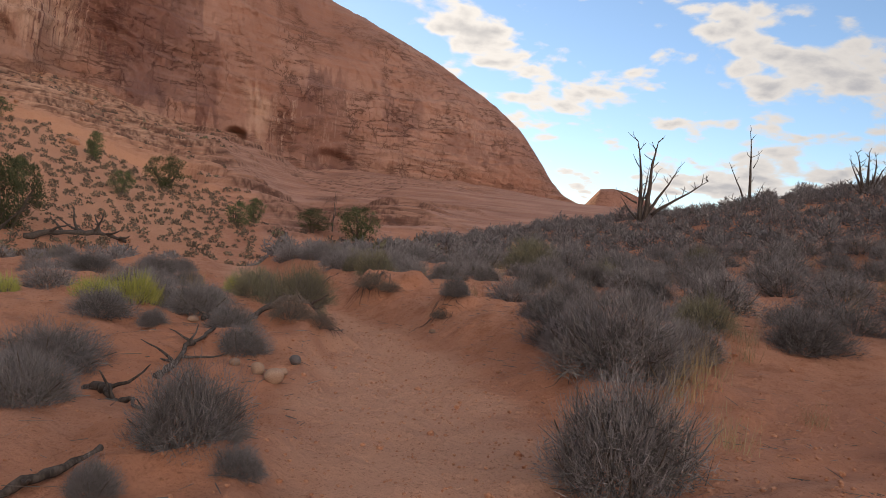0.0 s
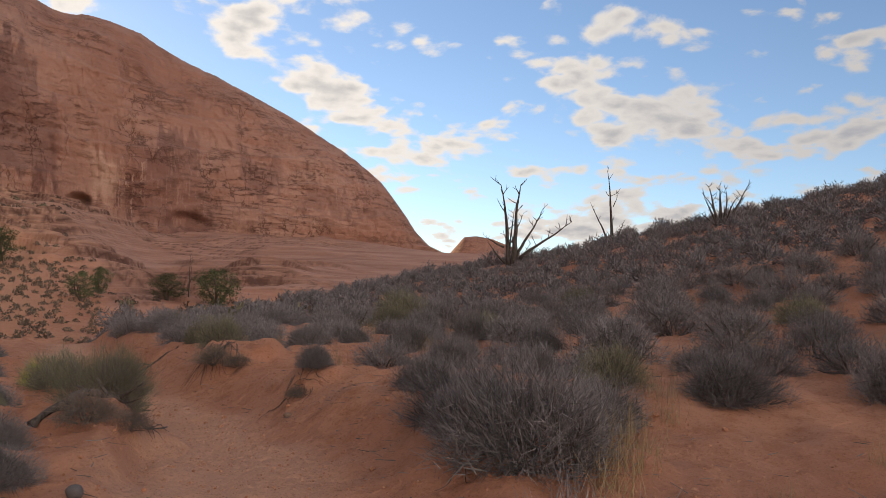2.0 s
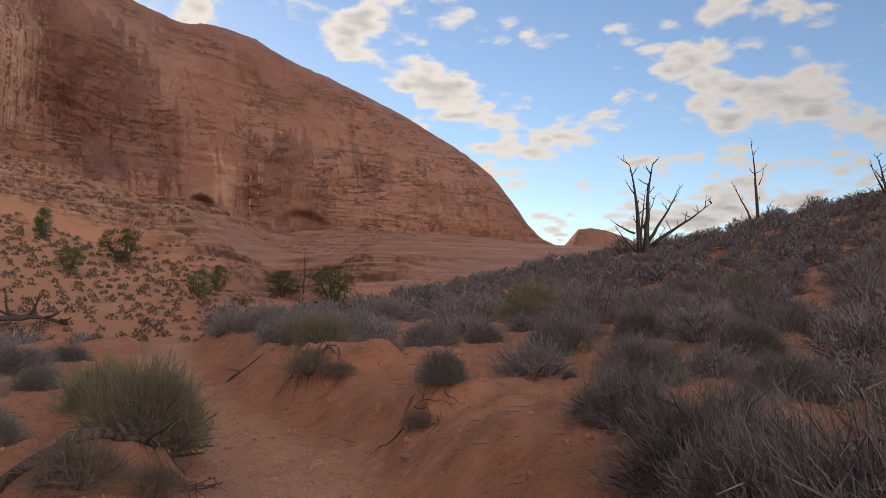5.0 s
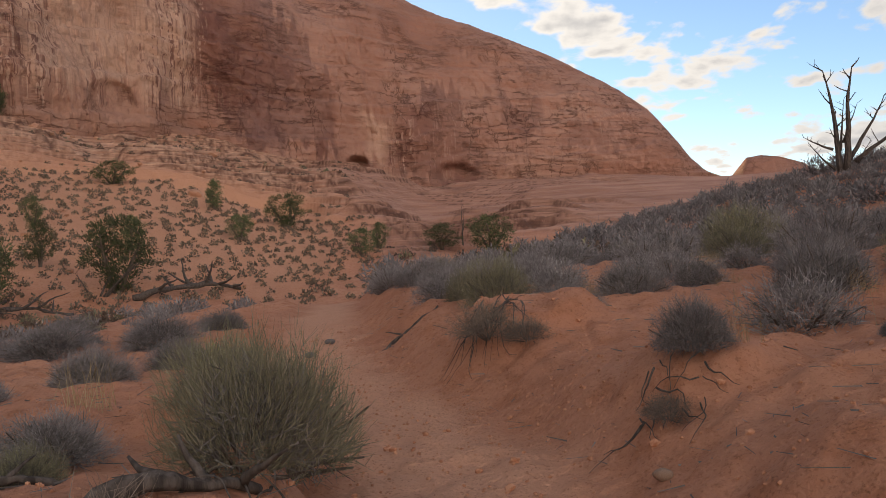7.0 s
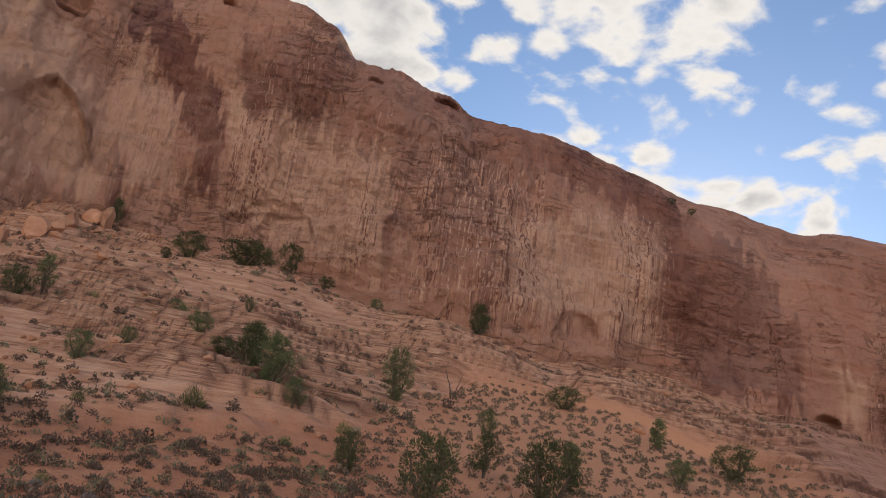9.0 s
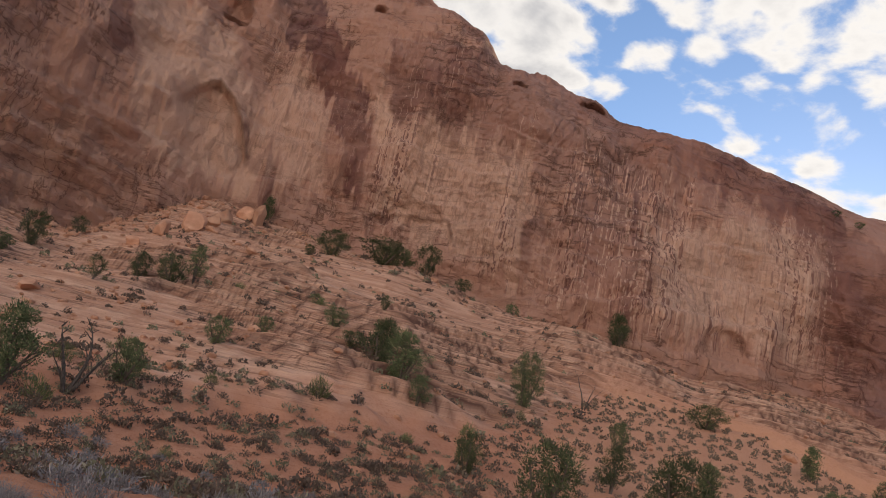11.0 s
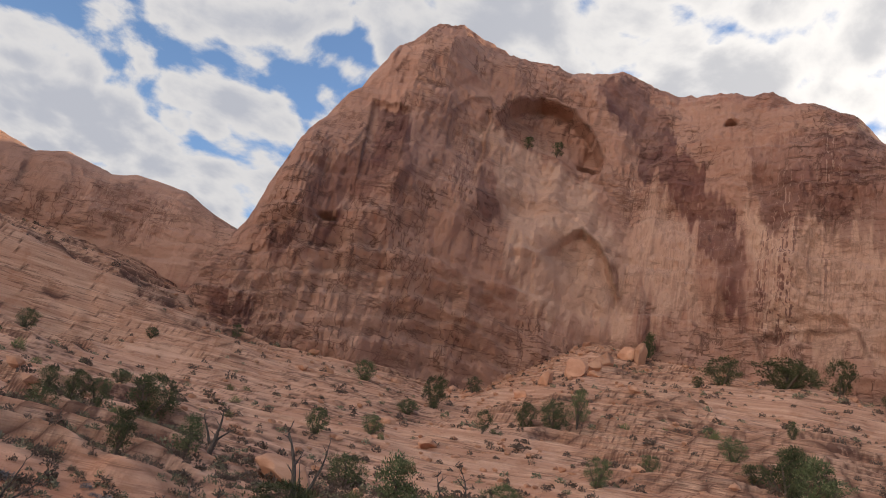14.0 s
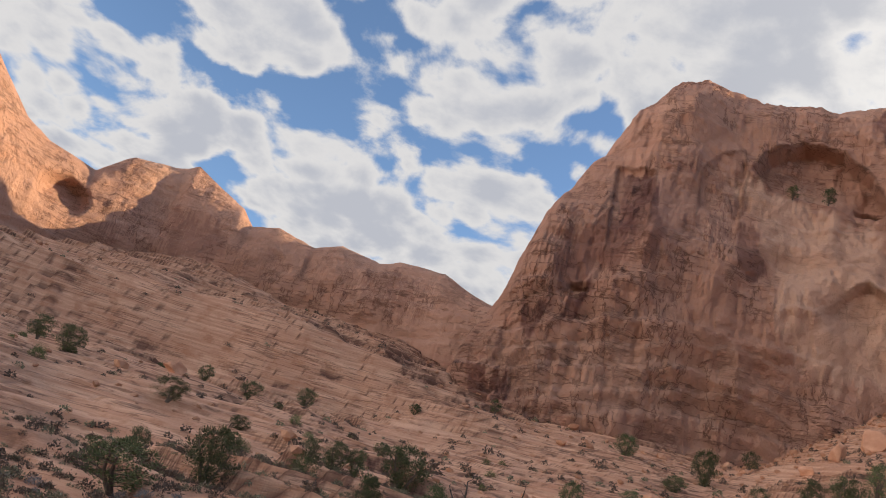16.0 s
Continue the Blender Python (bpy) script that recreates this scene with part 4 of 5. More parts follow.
def stuff_blades(name, rows, mat, per, label, tall=0.8, thin=0.05, lift=0.3):
    """Many small plants in one mesh, too many to count."""
    r = np.random.default_rng(len(rows))
    vs, fs, n = [], [], 0
    at = np.array(rows)
    for (x, y, w), z in zip(rows, ground_height(at[:, 0], at[:, 1])):
        v, f = bush_blades(r, per, w / 2, w / 2 * tall * r.uniform(0.7, 1.25), thin * w, lift, (0.16, 0.34), 0.6)
        vs.append(v + np.array([x, y, z - 0.02]))
        fs.append(f + n)
        n += len(v)
    return tagged(new(name, quads_mesh(name, np.vstack(vs), np.vstack(fs), mat)), label, "shrubs", kind="stuff")


stuff_blades("dune_brush", dune[150:], SAGE, 460, "grey sagebrush covering the far dune", 1.15, 0.028)
stuff_blades("valley_brush", flats[75:], SAGE, 300, "grey brush on the sandy valley floor", 0.95, 0.032)
stash(FINE + SAGES + GREENS + YELLOWS + DEADS)

# ---- small shrubs that dot the far slopes ----
pink_rows, slope_rows, weed_rows = [], [], []
spots = np.array([polar(12, 40, 58, 132)() for _ in range(2600)])
for (x, y), stony in zip(spots.tolist(), rock_mask(spots[:, 0], spots[:, 1])):
    if stony < 0.7 and free(x, y, 0.66):
        take(x, y, 0.66)
        pink_rows.append((x, y, rnd.uniform(0.65, 1.25)))
spots = np.array([polar(-8, 140, 37, 178)() for _ in range(11500)])
lush = 0.15 + 0.85 * patchy(spots[:, 0], spots[:, 1], 9, 63, -0.25, 0.4)
for (x, y), odd in zip(spots.tolist(), lush):
    r, a = math.hypot(x, y), math.degrees(math.atan2(-x, y))
    if 12 < a < 36 and r < 128 or a < 14 and r > 92:
        continue
    if rnd.random() < odd * (1.0 if r < 112 else 0.5) * (0.3 if a > 92 else 0.6 if a > 78 else 1.0):
        (slope_rows if rnd.random() < 0.8 else weed_rows).append((x, y, rnd.uniform(0.5, 1.3) * (1.5 if rnd.random() < 0.12 else 1)))
stuff_blades("slope_shrubs", pink_rows, SHRUB, 64, "small round brown shrubs dotting a pale sand slope", 1.2, 0.14)
stuff_blades("ledge_shrubs", slope_rows, SHRUB, 60, "small grey shrubs scattered over slickrock ledges", 1.2, 0.14)
stuff_blades("ledge_weeds", weed_rows, GREEN_SAGE, 56, "low olive weeds between slickrock ledges", 1.1, 0.14)

more = random.Random(77)
low_rows, low_weeds = [], []
for _ in range(3400):
    a, r = math.radians(more.uniform(24, 112)), more.uniform(26, 66)
    x, y = -r * math.sin(a), r * math.cos(a)
    if free(x, y, 0.12) and clear_of_trail(x, y, 3.0) and math.hypot(x, y - 14) > 14 and not (math.degrees(a) < 38 and r > 56):
        (low_rows if more.random() < 0.65 else low_weeds).append((x, y, more.uniform(0.45, 1.15)))
stuff_blades("low_brush", low_rows, SHRUB, 90, "low grey brush on sand below the ledges", 1.1, 0.07)
stuff_blades("low_weeds", low_weeds, GREEN_SAGE, 80, "low olive weeds on sand below the ledges", 1.0, 0.07)


# ---- larger green shrubs on the slope ----
OLIVES = [make_bush("green_shrub", 140 + i, OLIVE, "olive green desert shrub rooted in slickrock", "bush", "green shrubs on the slope", 420, 1.15, 0.035, 0.7, (0.15, 0.4), 0.5) for i in range(3)]
spots = np.array([polar(38, 138, 42, 115)() for _ in range(420)])
for i, ((x, y), odd) in enumerate(zip(spots.tolist(), patchy(spots[:, 0], spots[:, 1], 11, 64, -0.1, 0.5))):
    if rnd.random() < 0.12 + 0.5 * odd and math.hypot(x, y) < rnd.uniform(60, 115):
        w = rnd.uniform(0.45, 1.05)
        put(OLIVES[i % 3], x, y, w, rnd.uniform(0, 6.28), rnd.uniform(0.8, 1.4))
stash(OLIVES)


# ---- junipers ----
def make_juniper(seed, slim=1.0, sparse=1.0, bare=0.15):
    """A juniper one metre tall: a forked trunk and a ragged crown of leaf sprays."""
    r, q = np.random.default_rng(seed), random.Random(seed)
    ob = holder("juniper", "dark green juniper with a ragged crown on the rocky slope", "tree", "junipers on the slope")
    v, f, ends = [], [], []
    for _ in range(3):
        a = q.uniform(0, 6.28)
        pts = crooked(q, (0, 0, -0.05), (0.35 * math.cos(a) * slim, 0.35 * math.sin(a) * slim, 1), q.uniform(0.6, 0.85), 5, 0.16)
        tube(pts, taper(0.034, 0.010, 6), 5, v, f)
        for k in range(2, 6):
            b = q.uniform(0, 6.28)
            limb = crooked(q, pts[k], (math.cos(b) * slim, math.sin(b) * slim, 0.55), q.uniform(0.18, 0.34), 3, 0.25)
            tube(limb, taper(0.013, 0.004, 4), 4, v, f)
            ends += [limb[-1], limb[-2]]
        ends.append(pts[-1])
    tagged(part("trunk", solid("trunk", v, f, BARK), ob), kind="stuff")
    cs = []
    for _ in range(int(62 * sparse)):
        z = q.uniform(bare, 0.97)
        w = 0.36 * slim * math.sin(math.pi * min(1, (z - bare * 0.3) / (1.06 - bare * 0.3))) ** 0.7
        a, d = q.uniform(0, 6.28), math.sqrt(q.random()) * w
        cs.append((math.cos(a) * d, math.sin(a) * d, z))
    cs = np.array(cs + [tuple(e) for e in ends])
    n = 54
    at = np.repeat(cs, n, 0)
    d = unit(r.normal(size=at.shape))
    size = np.repeat(r.uniform(0.06, 0.15, len(cs)), n)
    at = at + d * size[:, None] * r.uniform(0.2, 1, len(at))[:, None]
    v, f = blades(r, at, d + np.array([0, 0, 0.7]), r.uniform(0.02, 0.046, len(at)), r.uniform(0.008, 0.015, len(at)), 0.5)
    part("crown", quads_mesh("crown", v, f, JUNIPER), ob)
    return ob


# x, y, height, width
TREES_A = [(-92.4, 126.2, 7.4, 3.6), (-56.1, 68.5, 5.6, 3.5), (-63.7, 55.6, 5.1, 2.8), (-56.3, 53.0, 4.6, 2.8), (-46.6, 72.1, 2.8, 2.0), (-31.7, 46.9, 4.6, 3.9), (-37.3, 59.7, 3.2, 2.7),
           (-29.4, 56.5, 5.2, 4.4), (-35.3, 68.7, 3.0, 2.0), (-40.6, 96.5, 3.5, 1.9), (-31.8, 82.8, 2.6, 2.9), (-32.2, 97.6, 4.1, 5.1), (-18.9, 81.5, 2.7, 2.7), (-19.0, 88.6, 2.9, 2.1),
           (-7.4, 90.3, 4.1, 5.3), (-12.6, 90.3, 2.7, 4.7), (-56.6, 101.5, 3.1, 5.5), (-39.4, 47.5, 2.8, 2.0), (-51.2, 51.7, 2.4, 2.4), (-118.9, 78.6, 4.9, 5.9), (-115.3, 87.5, 5.0, 9.0), (-118.5, 99.1, 6.4, 5.3), (-110.7, 102.8, 2.6, 3.5)]
TREES_B = [(-106.7, 112.4, 3.2, 2.8), (-89.1, 61.5, 2.1, 1.9), (-89.4, 72.4, 2.2, 1.6), (-117.7, 73.9, 1.9, 1.9), (-46.7, 21.2, 4.2, 2.3), (-48.6, 27.8, 2.8, 2.4), (-49.7, 5.7, 2.5, 1.5), (-55.0, 8.7, 2.7, 2.1),
           (-67.7, 3.5, 3.9, 3.9), (-63.6, -1.2, 2.3, 2.3), (-59.3, -2.0, 1.7, 2.6), (-128.5, 22.7, 3.5, 3.7), (-120.9, 33.5, 5.2, 3.9), (-133.6, 41.8, 2.9, 2.7), (-95.0, 40.9, 3.5, 2.8), (-91.8, 43.6, 3.7, 4.1),
           (-92.8, 46.7, 4.2, 2.8), (-80.8, 16.6, 2.6, 2.3), (-88.2, 22.6, 2.2, 2.5), (-67.7, 58.7, 4.3, 2.9), (-77.6, 58.2, 2.5, 3.1), (-67.9, 54.9, 1.7, 2.8), (-87.7, 34.3, 2.5, 1.9), (-62.5, 19.4, 2.6, 3.5)]
TREES_C = [(-61.7, 38.3, 2.3, 2.3), (-138.5, 0.4, 2.5, 2.0), (-126.1, -10.2, 1.8, 2.2), (-84.6, -3.1, 1.5, 2.2), (-149.4, 78.8, 5.4, 2.5), (-66.0, 44.3, 1.7, 1.7), (-111.9, 28.7, 2.2, 3.2), (-87.4, -49.6, 3.1, 3.5),
           (-85.9, -44.0, 3.4, 3.7), (-104.3, -35.5, 2.3, 2.3), (-108.6, -29.9, 2.9, 3.3), (-109.9, -22.4, 2.9, 3.0), (-50.8, -5.0, 3.7, 3.4), (-44.5, -6.7, 3.0, 4.2), (-43.4, 15.6, 3.0, 4.2), (-121.5, 94.0, 5.2, 7.5), (-61.9, -2.7, 1.8, 2.0), (-64.6, 0.3, 2.3, 1.7),
           (-63.4, -9.7, 1.4, 1.7), (-80.0, -26.0, 2.6, 3.8), (-79.4, -16.9, 1.5, 2.4), (-58.5, -14.7, 2.1, 1.7), (-54.9, -15.7, 1.3, 1.8), (-113.3, -47.7, 1.3, 1.5), (-97.2, -20.8, 1.0, 1.5), (-118.8, -79.1, 1.5, 1.5)]
SLIM, ROUND, RAGGED = make_juniper(201, 0.75), make_juniper(202, 1.1, 1.2, 0.05), make_juniper(203, 1.0, 0.7, 0.2)
for i, (x, y, h, w) in enumerate(TREES_A + TREES_B + TREES_C):
    proto, own = (SLIM, 0.54) if w < 0.62 * h else (RAGGED, 0.75) if i % 3 == 0 else (ROUND, 0.85)
    c = copy_thing(proto, pose(0, 0, 0))
    c.matrix_basis = Matrix.Translation((x, y, height_at(x, y) - 0.05 * h)) @ Matrix.Rotation(i * 2.4, 4, "Z") @ Matrix.Diagonal((w / own, w / own, h * 1.06, 1))
# a few cling to the alcove's sill and the rim
face_az, face_r, face_z = FACES["cliff_main"]
for a, z, h, w in ((73.3, 87.5, 3.0, 3.2), (71.1, 89.0, 4.0, 3.6), (75.6, None, 3.4, 2.4), (24.0, 72.0, 1.6, 2.2), (22.6, 70.0, 1.6, 2.2)):
    col = int(np.argmin(np.abs(face_az - a)))
    row = face_z.shape[0] - 25 if z is None else int(np.argmin(np.abs(face_z[:-24, col] - z)))
    r = face_r[row, col] - 0.4
    c = copy_thing(RAGGED, pose(0, 0, 0))
    c.matrix_basis = Matrix.Translation((-math.sin(radians(a)) * r, math.cos(radians(a)) * r, face_z[row, col] - 0.1)) @ Matrix.Diagonal((w / 0.75, w / 0.75, h, 1))
stash([SLIM, ROUND, RAGGED])


# ---- dead trees ----
def dead_tree(x, y, stems, seed, name="dead_tree", label="bare dead juniper with black weathered limbs", twigs=5, sink=0.15):
    """stems: lean across the view in degrees, lean in depth, length, thickness at the foot, start height."""
    q = random.Random(seed)
    ob = holder(name, label, "dead tree", "dead trees")
    ob.location = (x, y, height_at(x, y))
    across = Vector((y, -x, 0)).normalized()
    deep = Vector((x, y, 0)).normalized()
    for i, (lean, depth, length, thick, z0) in enumerate(stems):
        v, f = [], []
        way = Vector((0, 0, 1)) + across * math.tan(radians(lean)) + deep * math.tan(radians(depth))
        foot = across * (0.012 * lean * min(1, length / 4)) + Vector((0, 0, z0 - sink))
        pts = crooked(q, foot, way, length, 9, 0.05 if abs(lean) < 5 else 0.14, 0.035 if abs(lean) > 20 else 0)
        thick *= 0.8
        tube(pts, taper(thick, thick * 0.13, 10), 6, v, f)
        for k in range(3, 10):
            for _ in range(1 if k < 6 else 2):
                if q.random() > twigs / 7:
                    continue
                a = q.uniform(0, 6.28)
                w = (across * math.cos(a) + deep * math.sin(a) * 0.7 + Vector((0, 0, q.uniform(0.3, 1.2)))).normalized()
                limb = crooked(q, pts[k], w, length * q.uniform(0.05, 0.22), 4, 0.22, 0.06)
                tube(limb, taper(thick * 0.24, thick * 0.06, 5), 4, v, f)
                tip = crooked(q, limb[2], (w + Vector((q.uniform(-1, 1), q.uniform(-1, 1), 0.4))).normalized(), length * 0.07, 2, 0.2)
                tube(tip, taper(thick * 0.12, thick * 0.05, 3), 3, v, f)
        part("trunk" if i == 0 else "limb", solid("limb", v, f, DEADWOOD, True), ob)
    return ob


dead_tree(13.6, 49.2, [(-2, 3, 5.3, 0.21, 0), (17, -8, 5.2, 0.24, 0), (33, 6, 3.5, 0.15, 0.7), (54, 0, 4.0, 0.17, 0.6), (-64, -4, 1.5, 0.09, 1.3), (-42, 5, 1.8, 0.09, 0.3), (42, -12, 2.1, 0.07, -0.1), (4, 10, 2.6, 0.09, 1.2), (26, 8, 2.0, 0.08, 1.6)], 11, twigs=5)
dead_tree(20.6, 49.6, [(0, 0, 4.9, 0.15, 0), (-25, 5, 3.0, 0.09, 0.2), (22, -5, 1.7, 0.08, 0), (-62, 0, 1.3, 0.07, 0.0), (22, 8, 1.0, 0.04, 2.6), (-20, 8, 0.8, 0.035, 2.2)], 12, twigs=4,
          label="slender dead snag with a few bare side limbs")
dead_tree(24.4, 43.0, [(-20, 0, 2.0, 0.12, 0), (-8, 5, 2.6, 0.14, 0), (3, -5, 2.5, 0.14, 0), (10, 5, 2.4, 0.12, 0), (24, 0, 2.7, 0.13, 0), (-36, 5, 1.5, 0.09, 0), (16, -9, 2.1, 0.1, 0), (-2, 9, 2.3, 0.1, 0), (-13, -5, 2.2, 0.1, 0), (32, 6, 2.0, 0.09, 0)], 13, twigs=5,
          label="clump of short bare dead stems on the dune crest")
dead_tree(-44.3, 16.2, [(-9, 0, 5.4, 0.3, 0), (9, 5, 3.4, 0.15, 1.6), (-20, -5, 1.6, 0.07, 2.4)], 14, twigs=3.5, label="tall bare dead trunk leaning on the slope")
dead_tree(-60.0, 9.6, [(8, 0, 3.2, 0.26, 0), (-22, 5, 2.0, 0.14, 0.8), (35, 0, 1.8, 0.12, 1.0)], 15, twigs=4, label="twisted dead juniper stump on slickrock")
dead_tree(-47.3, 24.7, [(-12, 0, 3.8, 0.2, 0), (6, 5, 4.2, 0.2, 0), (24, 0, 3.4, 0.15, 0.3), (38, -5, 2.6, 0.1, 0.3), (-30, 5, 2.4, 0.1, 0.3)], 16, twigs=6, label="many-stemmed dead juniper in scrub")
dead_tree(-42.0, 12.1, [(-35, 0, 2.4, 0.12, 0), (20, 0, 2.6, 0.12, 0), (48, 5, 2.0, 0.09, 0.2), (-5, 5, 1.8, 0.08, 0)], 17, twigs=5, label="low dead branches beside a green shrub")
dead_tree(-40.3, 3.4, [(-20, 0, 2.8, 0.12, 0), (18, 0, 2.6, 0.1, 0), (40, 5, 2.2, 0.09, 0.2), (-50, 5, 1.8, 0.08, 0)], 18, twigs=6, label="grey bare thicket of dead branches")
dead_tree(-18.8, 24.8, [(-10, 0, 1.4, 0.05, 0), (14, 0, 1.1, 0.04, 0), (-30, 5, 0.9, 0.03, 0)], 19, twigs=5, label="small dead shrub with thin bare stems")
dead_tree(-10.6, 92.5, [(-4, 0, 4.8, 0.11, 0), (8, 5, 2.6, 0.06, 1.8)], 20, twigs=3, label="thin dead snag behind the brush")
dead_tree(-58.2, 80.0, [(-8, 0, 3.8, 0.12, 0), (12, 0, 3.4, 0.1, 0), (28, 5, 2.6, 0.07, 0.4)], 21, twigs=6, label="grey dead juniper among green ones")
dead_tree(-30.0, 55.0, [(35, 0, 3.2, 0.12, 0), (55, 5, 3.0, 0.1, 0), (20, -5, 2.6, 0.1, 0), (-30, 0, 2.0, 0.08, 0)], 22, twigs=6, label="dead limbs sprawling beside a large juniper")


# ---- driftwood, roots and fallen limbs ----
def log(name, a, b, thick, seed, label, forks=4, lift=0.02, mat=DEADWOOD):
    q = random.Random(seed)
    za, zb = height_at(*a), height_at(*b)
    ob = holder(name, label, "dead wood", "weathered wood by the path")
    ob.location = (a[0], a[1], za)
    end = Vector((b[0] - a[0], b[1] - a[1], zb - za))
    n, pts = 15, []
    side = Vector((-end.y, end.x, 0)).normalized()
    for i in range(n):
        t = i / (n - 1)
        x, y = a[0] + end.x * t, a[1] + end.y * t
        pts.append(Vector((end.x * t, end.y * t, height_at(x, y) - za + thick * 0.55 + lift * math.sin(math.pi * t))) + side * q.uniform(-1, 1) * thick * 0.9)
    v, f = [], []
    tube(pts, [thick * (1 - 0.55 * i / (n - 1)) * q.uniform(0.65, 1.3) for i in range(n)], 7, v, f)
    part("trunk", solid("trunk", v, f, mat, True), ob)
    for _ in range(forks):
        k = q.randrange(2, n - 1)
        w = side * q.choice((-1, 1)) * q.uniform(0.4, 1) + end.normalized() * q.uniform(-0.4, 0.9) + Vector((0, 0, q.uniform(0.1, 0.7)))
        v, f = [], []
        limb = crooked(q, pts[k], w, end.length * q.uniform(0.2, 0.4), 5, 0.25)
        tube(limb, taper(thick * 0.5, thick * 0.12, 6), 5, v, f)
        part("branch", solid("branch", v, f, mat, True), ob)
    return ob


log("driftwood", (-2.45, 7.6), (-2.3, 9.1), 0.038, 31, "silvery twisted dead branch lying on sand", 5)
log("driftwood", (-2.7, 6.7), (-1.95, 5.85), 0.041, 32, "split grey log lying under a sagebrush", 3)
log("driftwood", (-2.2, 4.0), (-1.7, 4.5), 0.038, 33, "dark weathered log half buried in sand", 1, 0.02)
log("driftwood", (-2.15, 10.5), (-1.45, 11.35), 0.053, 34, "weathered grey log beneath green brush on the bank", 3)
log("driftwood", (-2.7, 10.1), (-2.5, 10.7), 0.035, 35, "small dark crooked branch on sand", 3)
log("driftwood", (-3.4, 11.7), (-2.75, 12.0), 0.038, 36, "dark curved dead branch lying on sand", 2)
log("driftwood", (-2.75, 19.1), (-2.0, 19.6), 0.035, 37, "dark stick lying on the trail bank", 1, 0.03, DEADWOOD)
log("fallen_tree", (-27.5, 55.0), (-22.5, 60.5), 0.26, 38, "fallen dead juniper with bare branches on the sand slope", 9, 0.5, DEADWOOD)
log("fallen_tree", (-31.0, 45.0), (-28.0, 49.5), 0.16, 39, "dead fallen limbs in the valley scrub", 7, 0.4, DEADWOOD)


def roots(x, y, top, count, reach, seed, label):
    """Bared roots that hang down a cut bank towards the trail."""
    q = random.Random(seed)
    ob = holder("bared_roots", label, "roots", "bared roots on the bank")
    z0 = height_at(x, y)
    ob.location = (x, y, z0)
    for _ in range(count):
        a = radians(q.uniform(175, 300))
        pts, px, py = [], 0.0, 0.0
        n, ln = 7, reach * q.uniform(0.5, 1.1)
        ox, oy = q.uniform(-0.3, 0.3), q.uniform(-0.25, 0.25)
        for i in range(n):
            a += q.uniform(-0.5, 0.5)
            pts.append(Vector((ox + px, oy + py, height_at(x + ox + px, y + oy + py) - z0 + 0.02 + top * (1 - i / (n - 1)) * q.uniform(0.6, 1.0) * 0.2)))
            px, py = px + math.cos(a) * ln / n, py + math.sin(a) * ln / n
        v, f = [], []
        tube(pts, taper(q.uniform(0.003, 0.009), 0.0015, n), 5, v, f)
        part("root", solid("root", v, f, DEADWOOD, True), ob)
    return ob


roots(-0.85, 16.45, 0.6, 30, 0.55, 41, "tangle of dark bared roots hanging down the sand bank")
roots(0.5, 13.35, 0.25, 18, 0.4, 42, "thin bared roots below a small sagebrush")
roots(-1.3, 11.4, 0.3, 22, 0.4, 43, "bared roots at the broken edge of the bank")
roots(1.9, 9.0, 0.25, 12, 0.4, 44, "dry roots and twigs at the trail edge")


# ---- dry grass ----
def make_tuft(seed):
    r = np.random.default_rng(seed)
    n = 70
    base = np.concatenate([r.normal(0, 0.22, (n, 2)), np.full((n, 1), -0.02)], 1)
    v, f = blades(r, base, np.array([0, 0, 1.0]) + r.normal(0, 0.28, (n, 3)), r.uniform(0.35, 1.0, n), r.uniform(0.006, 0.012, n), 0.3)
    me = quads_mesh("dry_grass", v, f, DRY)
    return tagged(new("dry_grass", me), "thin tuft of pale dry straw grass on red sand", "grass", "dry grass tufts")


TUFTS = [make_tuft(300 + i) for i in range(3)]
tuft_rows = [(3.05, 8.3, 0.6), (2.75, 7.9, 0.55), (3.4, 8.9, 0.6), (4.6, 10.8, 0.6), (2.45, 7.5, 0.4), (4.1, 18.8, 0.5), (4.4, 11.4, 0.5), (2.2, 6.6, 0.5), (2.6, 6.2, 0.45), (4.4, 6.6, 0.3), (4.0, 7.6, 0.35),
             (2.9, 17.0, 0.35), (0.95, 13.9, 0.45), (-4.6, 13.4, 0.4), (-4.2, 12.6, 0.35), (-3.9, 13.9, 0.5), (2.6, 14.7, 0.55), (3.0, 14.4, 0.45), (-6.0, 14.5, 0.4), (5.6, 8.4, 0.35)]
for _ in range(70):
    x, y = polar(-50, 5, 5, 30)()
    if clear_of_trail(x, y, 0.3):
        tuft_rows.append((x, y, rnd.uniform(0.18, 0.5)))
for i, (x, y, h) in enumerate(tuft_rows):
    put(TUFTS[i % 3], x, y, h, rnd.uniform(0, 6.28))
stash(TUFTS)


# ---- stones ----
def rock_mesh(name, seed, mat, flat=0.7, cuts=2, bumpy=0.22, facets=False):
    bm = bmesh.new()
    bmesh.ops.create_icosphere(bm, subdivisions=cuts, radius=1)
    off = Vector((seed * 3.1, seed * 1.7, 0))
    for v in bm.verts:
        v.co *= 1 + bumpy * noise.noise(v.co * 1.1 + off) + bumpy * 0.4 * noise.noise(v.co * 2.7 + off)
        v.co.z *= flat
    # flat fractured sides
    cut = random.Random(seed)
    for _ in range(9 if facets else 0):
        side = Vector((cut.gauss(0, 1), cut.gauss(0, 1), cut.gauss(0, 0.8))).normalized()
        reach = cut.uniform(0.5, 0.8)
        for v in bm.verts:
            over = v.co.dot(side) - reach
            if over > 0:
                v.co -= side * over
    me = bpy.data.meshes.new(name)
    bm.to_mesh(me)
    bm.free()
    me.materials.append(mat)
    me.polygons.foreach_set("use_smooth", np.ones(len(me.polygons), bool))
    return me


